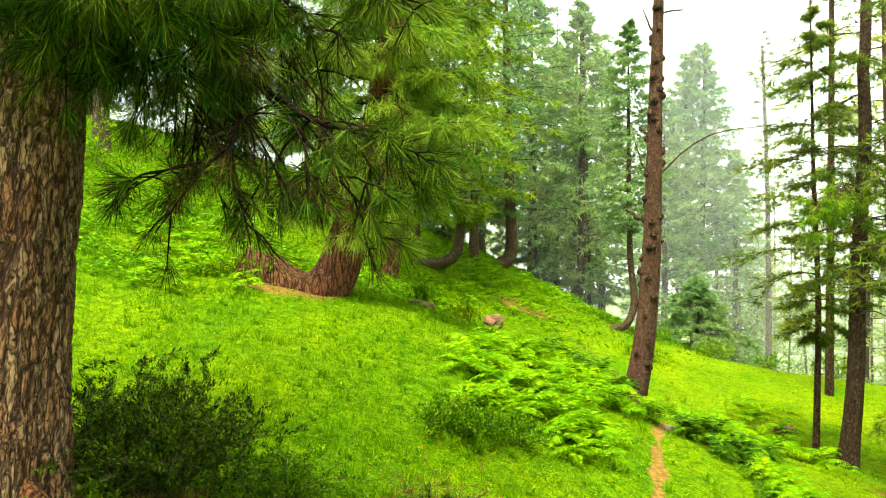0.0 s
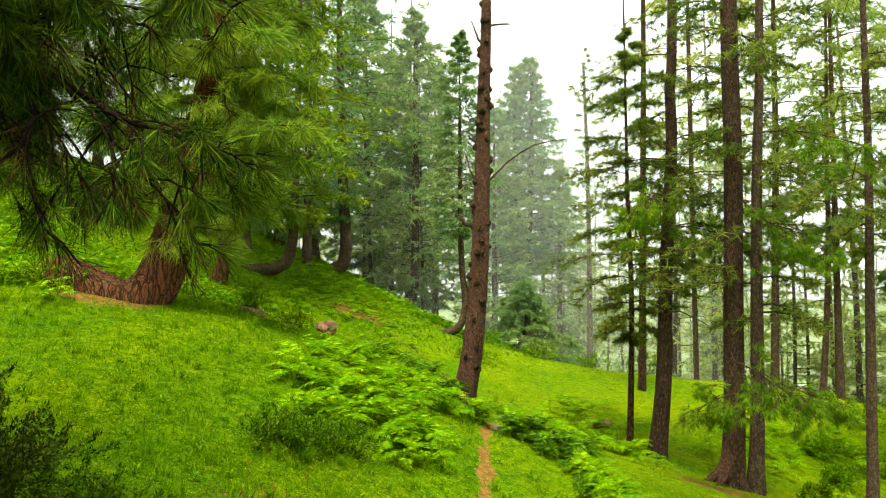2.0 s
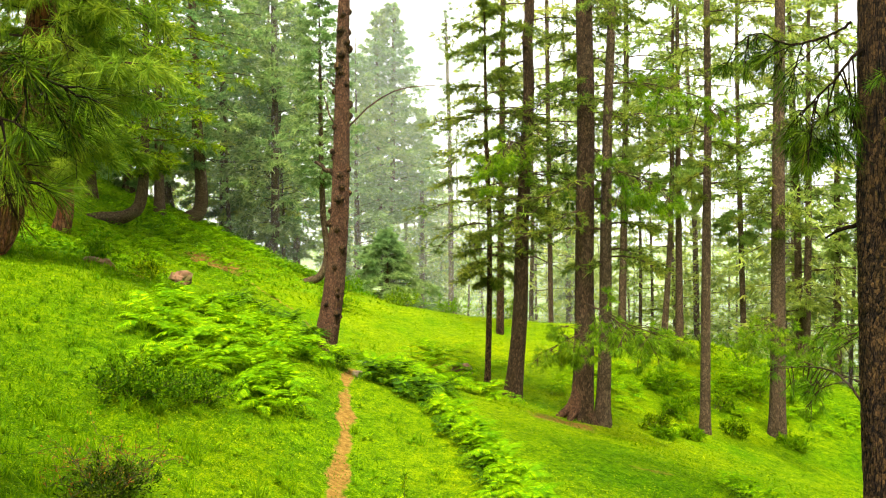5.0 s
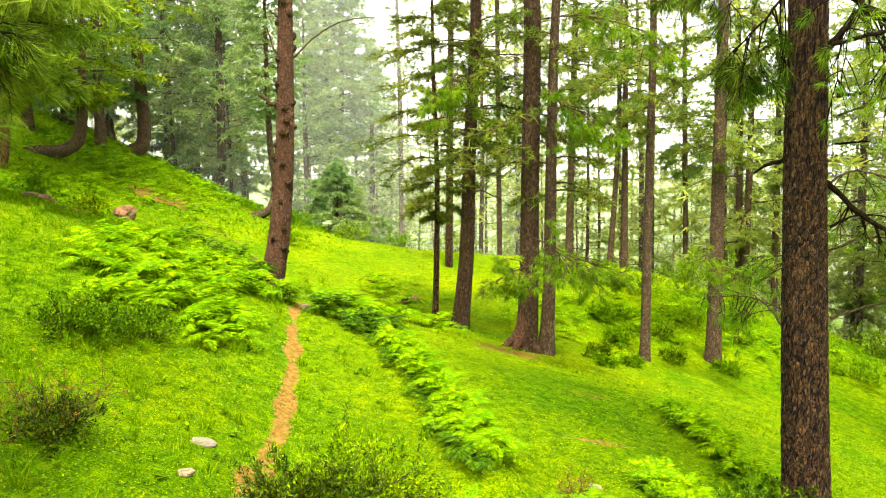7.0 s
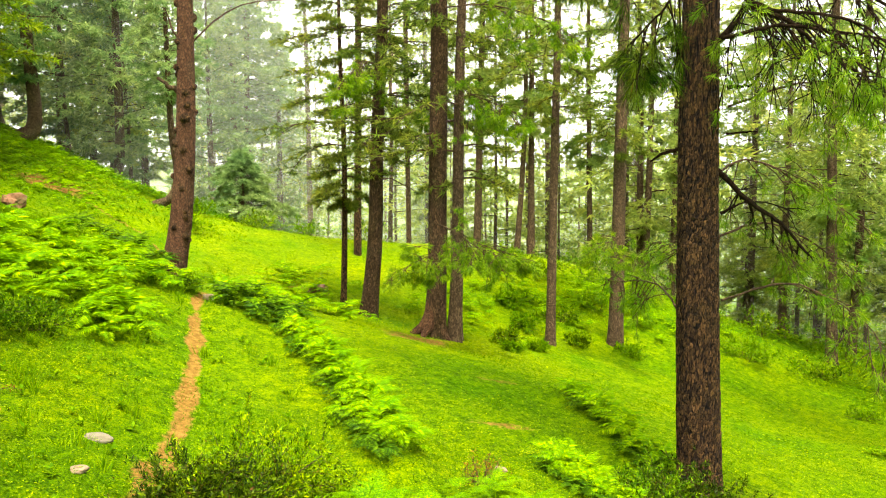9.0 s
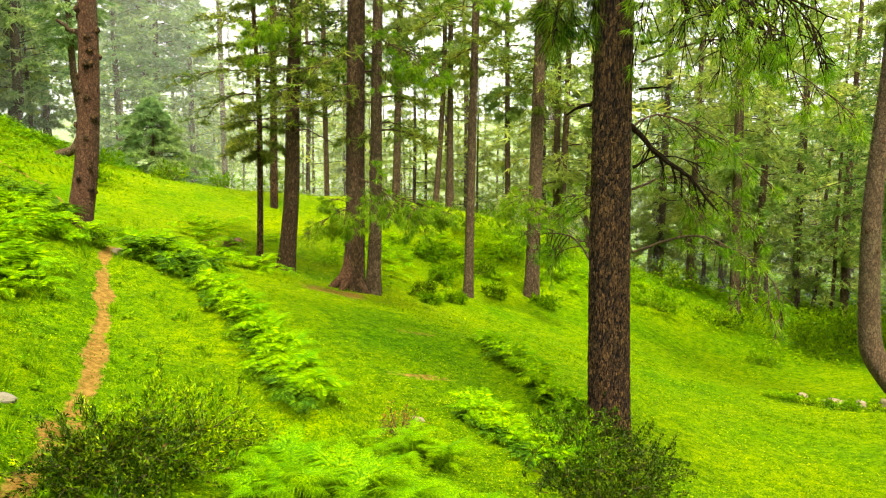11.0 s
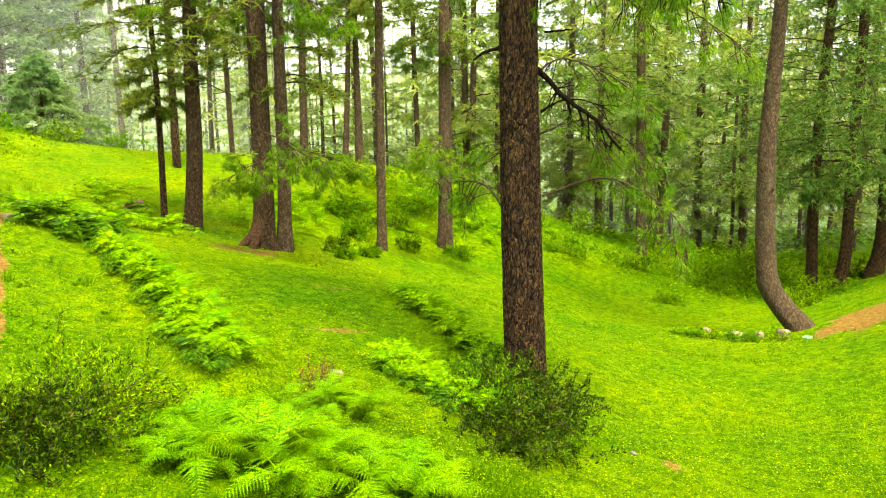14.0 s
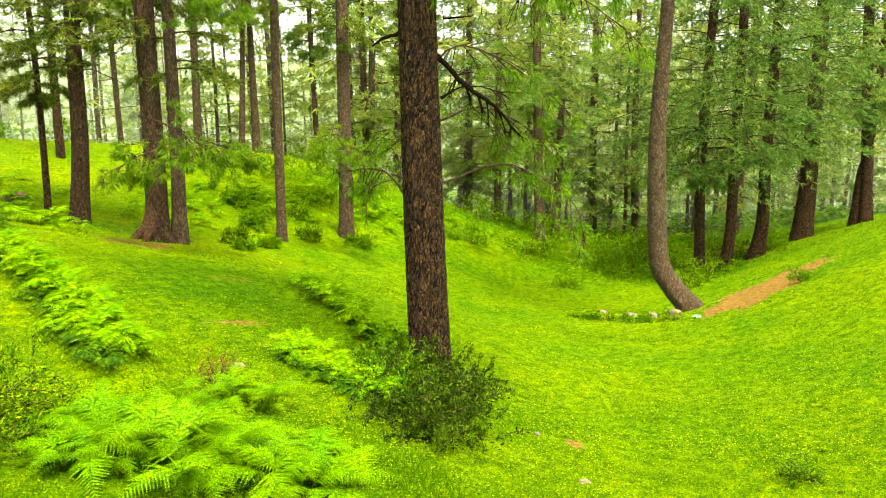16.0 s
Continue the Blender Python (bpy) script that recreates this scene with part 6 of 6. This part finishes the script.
def grass_tuft(x, y, size, seed):
    """Long arching blades that spring from one root."""
    rng = np.random.default_rng(seed)
    h = Heap()
    for k in range(46):
        a, ln = rng.uniform(0, 6.28), size * rng.uniform(0.6, 1.15)
        out = np.array([math.cos(a), math.sin(a), 0]) * rng.uniform(0.25, 0.8)
        u = np.linspace(0, 1, 5)[:, None]
        c = np.array([0.03 * math.cos(2 * a), 0.03 * math.sin(3 * a), -0.01]) + ln * (u * np.array([0, 0, 1.0]) + u * u * (out - np.array([0, 0, 0.45 * np.linalg.norm(out)])))
        w = np.array([-math.sin(a), math.cos(a), 0]) * 0.0035 * (1.05 - u)
        v = np.stack([c - w, c + w], 1).reshape(-1, 3)
        h.add(v, [[2 * q, 2 * q + 1, 2 * q + 3, 2 * q + 2] for q in range(4)])
    ob = new("grass_tuft", h.mesh("grass_tuft", WEED))
    ob.location = (x, y, gz(x, y))
    tagged(ob, "tuft of long bright grass blades", "grass", "grass tufts")


for i, (x, y, size) in enumerate(((-1.32, 3.12, 0.2), (-1.2, 3.05, 0.16), (-0.62, 3.95, 0.16), (-0.45, 4.1, 0.13), (0.05, 5.55, 0.16), (0.25, 5.6, 0.14), (0.5, 5.8, 0.13), (3.45, 2.75, 0.16), (3.75, 2.7, 0.17), (4.0, 2.85, 0.15), (2.65, 2.5, 0.13), (0.62, 3.1, 0.12))):
    grass_tuft(x, y, size, 400 + i)


# ---- stones, stumps ----
def stone(x, y, sx, sy, sz, seed, label, mat=STONE, sink=0.25, name="stone", group="", rough=1.0):
    bm = bmesh.new()
    bmesh.ops.create_icosphere(bm, subdivisions=3, radius=1.0)
    for v in bm.verts:
        p = v.co * 1.3 + Vector((seed * 3.7, seed, 0))
        k = 1 + rough * (0.32 * noise.noise(p) + 0.12 * noise.noise(p * 3) + 0.06 * noise.noise(p * 7))
        v.co = Vector((max(-0.92, min(0.9, v.co.x * k)) * sx, v.co.y * k * sy, max(-0.8, min(0.82 + 0.2 * v.co.x, v.co.z * k)) * sz))
    me = bpy.data.meshes.new(name)
    bm.to_mesh(me)
    bm.free()
    me.materials.append(mat)
    ob = new(name, me)
    ob.location = (x, y, gz(x, y) + sz * (0.7 - sink * 1.6))
    ob.rotation_euler = (0.1 * math.sin(seed), 0.15 * math.cos(seed), seed)
    return tagged(ob, label, "stone", group)


for i, (x, y, sx, sy, sz) in enumerate([(10.93, 5.75, 0.10, 0.08, 0.08), (10.86, 5.2, 0.16, 0.09, 0.07), (10.66, 4.8, 0.08, 0.06, 0.08), (10.70, 4.5, 0.12, 0.09, 0.11), (10.95, 5.45, 0.06, 0.05, 0.05), (10.4, 4.9, 0.05, 0.04, 0.04), (10.45, 5.12, 0.04, 0.04, 0.03)]):
    stone(x, y, sx, sy, sz, i + 1, "pale stone set in a row beside the bent trunk", PALE_STONE, group="stones by the bent trunk")


def litter(x, y):
    """A crumpled scrap of mint-green wrapping."""
    m, n, l, out = material("mint_wrapping")
    p = n.new("ShaderNodeBsdfPrincipled")
    w = noise_tex(n, l, 60, 3)
    l.new(mixed(n, l, (0.1, 0.42, 0.12), (0.2, 0.55, 0.22), w.outputs[0]), p.inputs["Base Color"])
    p.inputs["Roughness"].default_value = 0.35
    l.new(p.outputs[0], out.inputs[0])
    g = np.linspace(-1, 1, 9)
    u, v = np.meshgrid(g, g)
    z = np.array([0.03 + 0.03 * noise.noise((a * 2.3, c * 2.1, 4)) + 0.012 * noise.noise((a * 6, c * 6, 1)) for a, c in zip(u.ravel(), v.ravel())])
    i, j = np.meshgrid(np.arange(8), np.arange(8), indexing="ij")
    f = np.stack([i * 9 + j, i * 9 + j + 1, (i + 1) * 9 + j + 1, (i + 1) * 9 + j], -1).reshape(-1, 4)
    me = raw_mesh("wrapper", np.stack([u.ravel() * 0.065, v.ravel() * 0.05, z * 0.8], 1), f, m, False)
    ob = new("wrapper", me)
    ob.location = (x, y, gz(x, y))
    tagged(ob, "crumpled mint-green wrapper lying at the trunk's foot", "litter")


litter(10.66, 4.15)
stone(5.0, 11.95, 0.2, 0.14, 0.12, 7, "flat brown boulder on the terrace edge", DEAD_WOOD, rough=1.8)
stone(3.07, 4.09, 0.05, 0.035, 0.018, 8, "small pale stone lying in the grass", PALE_STONE)
stone(0.71, 4.47, 0.08, 0.045, 0.03, 9, "small flat grey stone beside the path", STONE)
stone(0.55, 3.95, 0.05, 0.035, 0.022, 10, "small pale stone beside the path", PALE_STONE)
stone(2.3, 8.3, 0.09, 0.06, 0.05, 11, "small pale stone at the path's edge", PALE_STONE)
stone(4.05, 2.1, 0.04, 0.03, 0.018, 12, "small pale stone lying in the grass", PALE_STONE)
stone(4.6, 2.8, 0.03, 0.022, 0.018, 17, "small grey stone at a crack in the turf", STONE)
stone(0.84, 14.0, 0.18, 0.14, 0.18, 13, "broken reddish-brown tree stump in the grass", DEAD_WOOD, name="stump", rough=2.2)
stone(11.6, 27.0, 0.8, 0.3, 0.35, 14, "fallen brown log end at the meadow's rim", DEAD_WOOD, name="log")
stone(-0.3, 11.7, 0.18, 0.14, 0.12, 15, "weathered brown stump under a small shrub", DEAD_WOOD, name="stump", rough=2.2)


# ---- a wood of many more pines, fading into the mist ----
def far_wood():
    rng = np.random.default_rng(77)
    kinds = ["far_a", "far_b", "far_c", "far_d"]
    made = {}
    spots = []
    tries = 0
    while len(spots) < 240 and tries < 9000:
        tries += 1
        r = 20.5 + 46 * rng.uniform(0, 1) ** 0.9
        a = radians(rng.uniform(-32, 92) if rng.uniform() < 0.4 else rng.uniform(38, 92) if rng.uniform() < 0.42 else rng.uniform(0, 32))
        x, y = r * math.sin(a), r * math.cos(a)
        if len(spots) > 140:
            r, a = (rng.uniform(24, 38), radians(rng.uniform(20, 50))) if len(spots) < 166 or len(spots) > 195 else (rng.uniform(23, 38), radians(rng.uniform(52, 84)))
            x, y = r * math.sin(a), r * math.cos(a)
        if len(spots) >= 212:
            r, a = (rng.uniform(34, 55), radians(rng.uniform(52, 86))) if len(spots) < 232 else (rng.uniform(24, 42), radians(rng.uniform(-10, 13)))
            x, y = r * math.sin(a), r * math.cos(a)
        if min([99] + [math.hypot(x - p, y - q) for p, q in spots]) < (2.0 if len(spots) < 141 else 1.2):
            continue
        az = math.degrees(a)
        if (12 < az < 27 and r < 33) or (2 < az <= 12 and r < 26) or (r < 24 and az < 42):
            continue
        spots.append((x, y))
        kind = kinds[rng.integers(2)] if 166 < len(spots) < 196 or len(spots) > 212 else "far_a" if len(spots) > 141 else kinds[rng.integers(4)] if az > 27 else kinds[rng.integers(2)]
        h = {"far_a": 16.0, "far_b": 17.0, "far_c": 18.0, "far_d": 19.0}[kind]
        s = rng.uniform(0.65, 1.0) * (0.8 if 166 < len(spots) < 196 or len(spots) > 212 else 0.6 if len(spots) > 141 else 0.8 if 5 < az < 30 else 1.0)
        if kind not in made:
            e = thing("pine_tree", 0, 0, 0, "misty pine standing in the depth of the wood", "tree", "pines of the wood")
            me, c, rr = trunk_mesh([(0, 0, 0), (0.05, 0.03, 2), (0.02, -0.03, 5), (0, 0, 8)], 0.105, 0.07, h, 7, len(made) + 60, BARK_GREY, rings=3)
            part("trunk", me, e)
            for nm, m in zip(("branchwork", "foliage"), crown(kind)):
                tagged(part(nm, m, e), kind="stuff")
            made[kind] = e
        else:
            e = copy_thing(made[kind], Matrix.Translation((x, y, gz(x, y))))
        e.matrix_basis = Matrix.LocRotScale((x, y, gz(x, y)), Euler((rng.uniform(-0.03, 0.03), rng.uniform(-0.03, 0.03), rng.uniform(0, 6.28))), (s, s, s))


far_wood()


# ---- mist between the far trunks ----
def mist_bank(radius, a0, a1, thick):
    th = np.radians(np.linspace(a0, a1, 40))
    lo = np.stack([radius * np.sin(th), radius * np.cos(th), np.full(40, -14.0)], 1)
    hi = lo + [0, 0, 50.0]
    i = np.arange(39)
    me = raw_mesh("mist", np.concatenate([lo, hi]), np.stack([i, i + 1, i + 41, i + 40], 1), misty("mist", thick), True)
    tagged(new("mist", me), "thin white mist drifting between the far trees", "mist", kind="stuff")


for radius, thick in ((24.0, 0.07), (29.0, 0.08), (36.0, 0.15), (46.0, 0.21), (60.0, 0.33)):
    mist_bank(radius, -75, 125, thick)
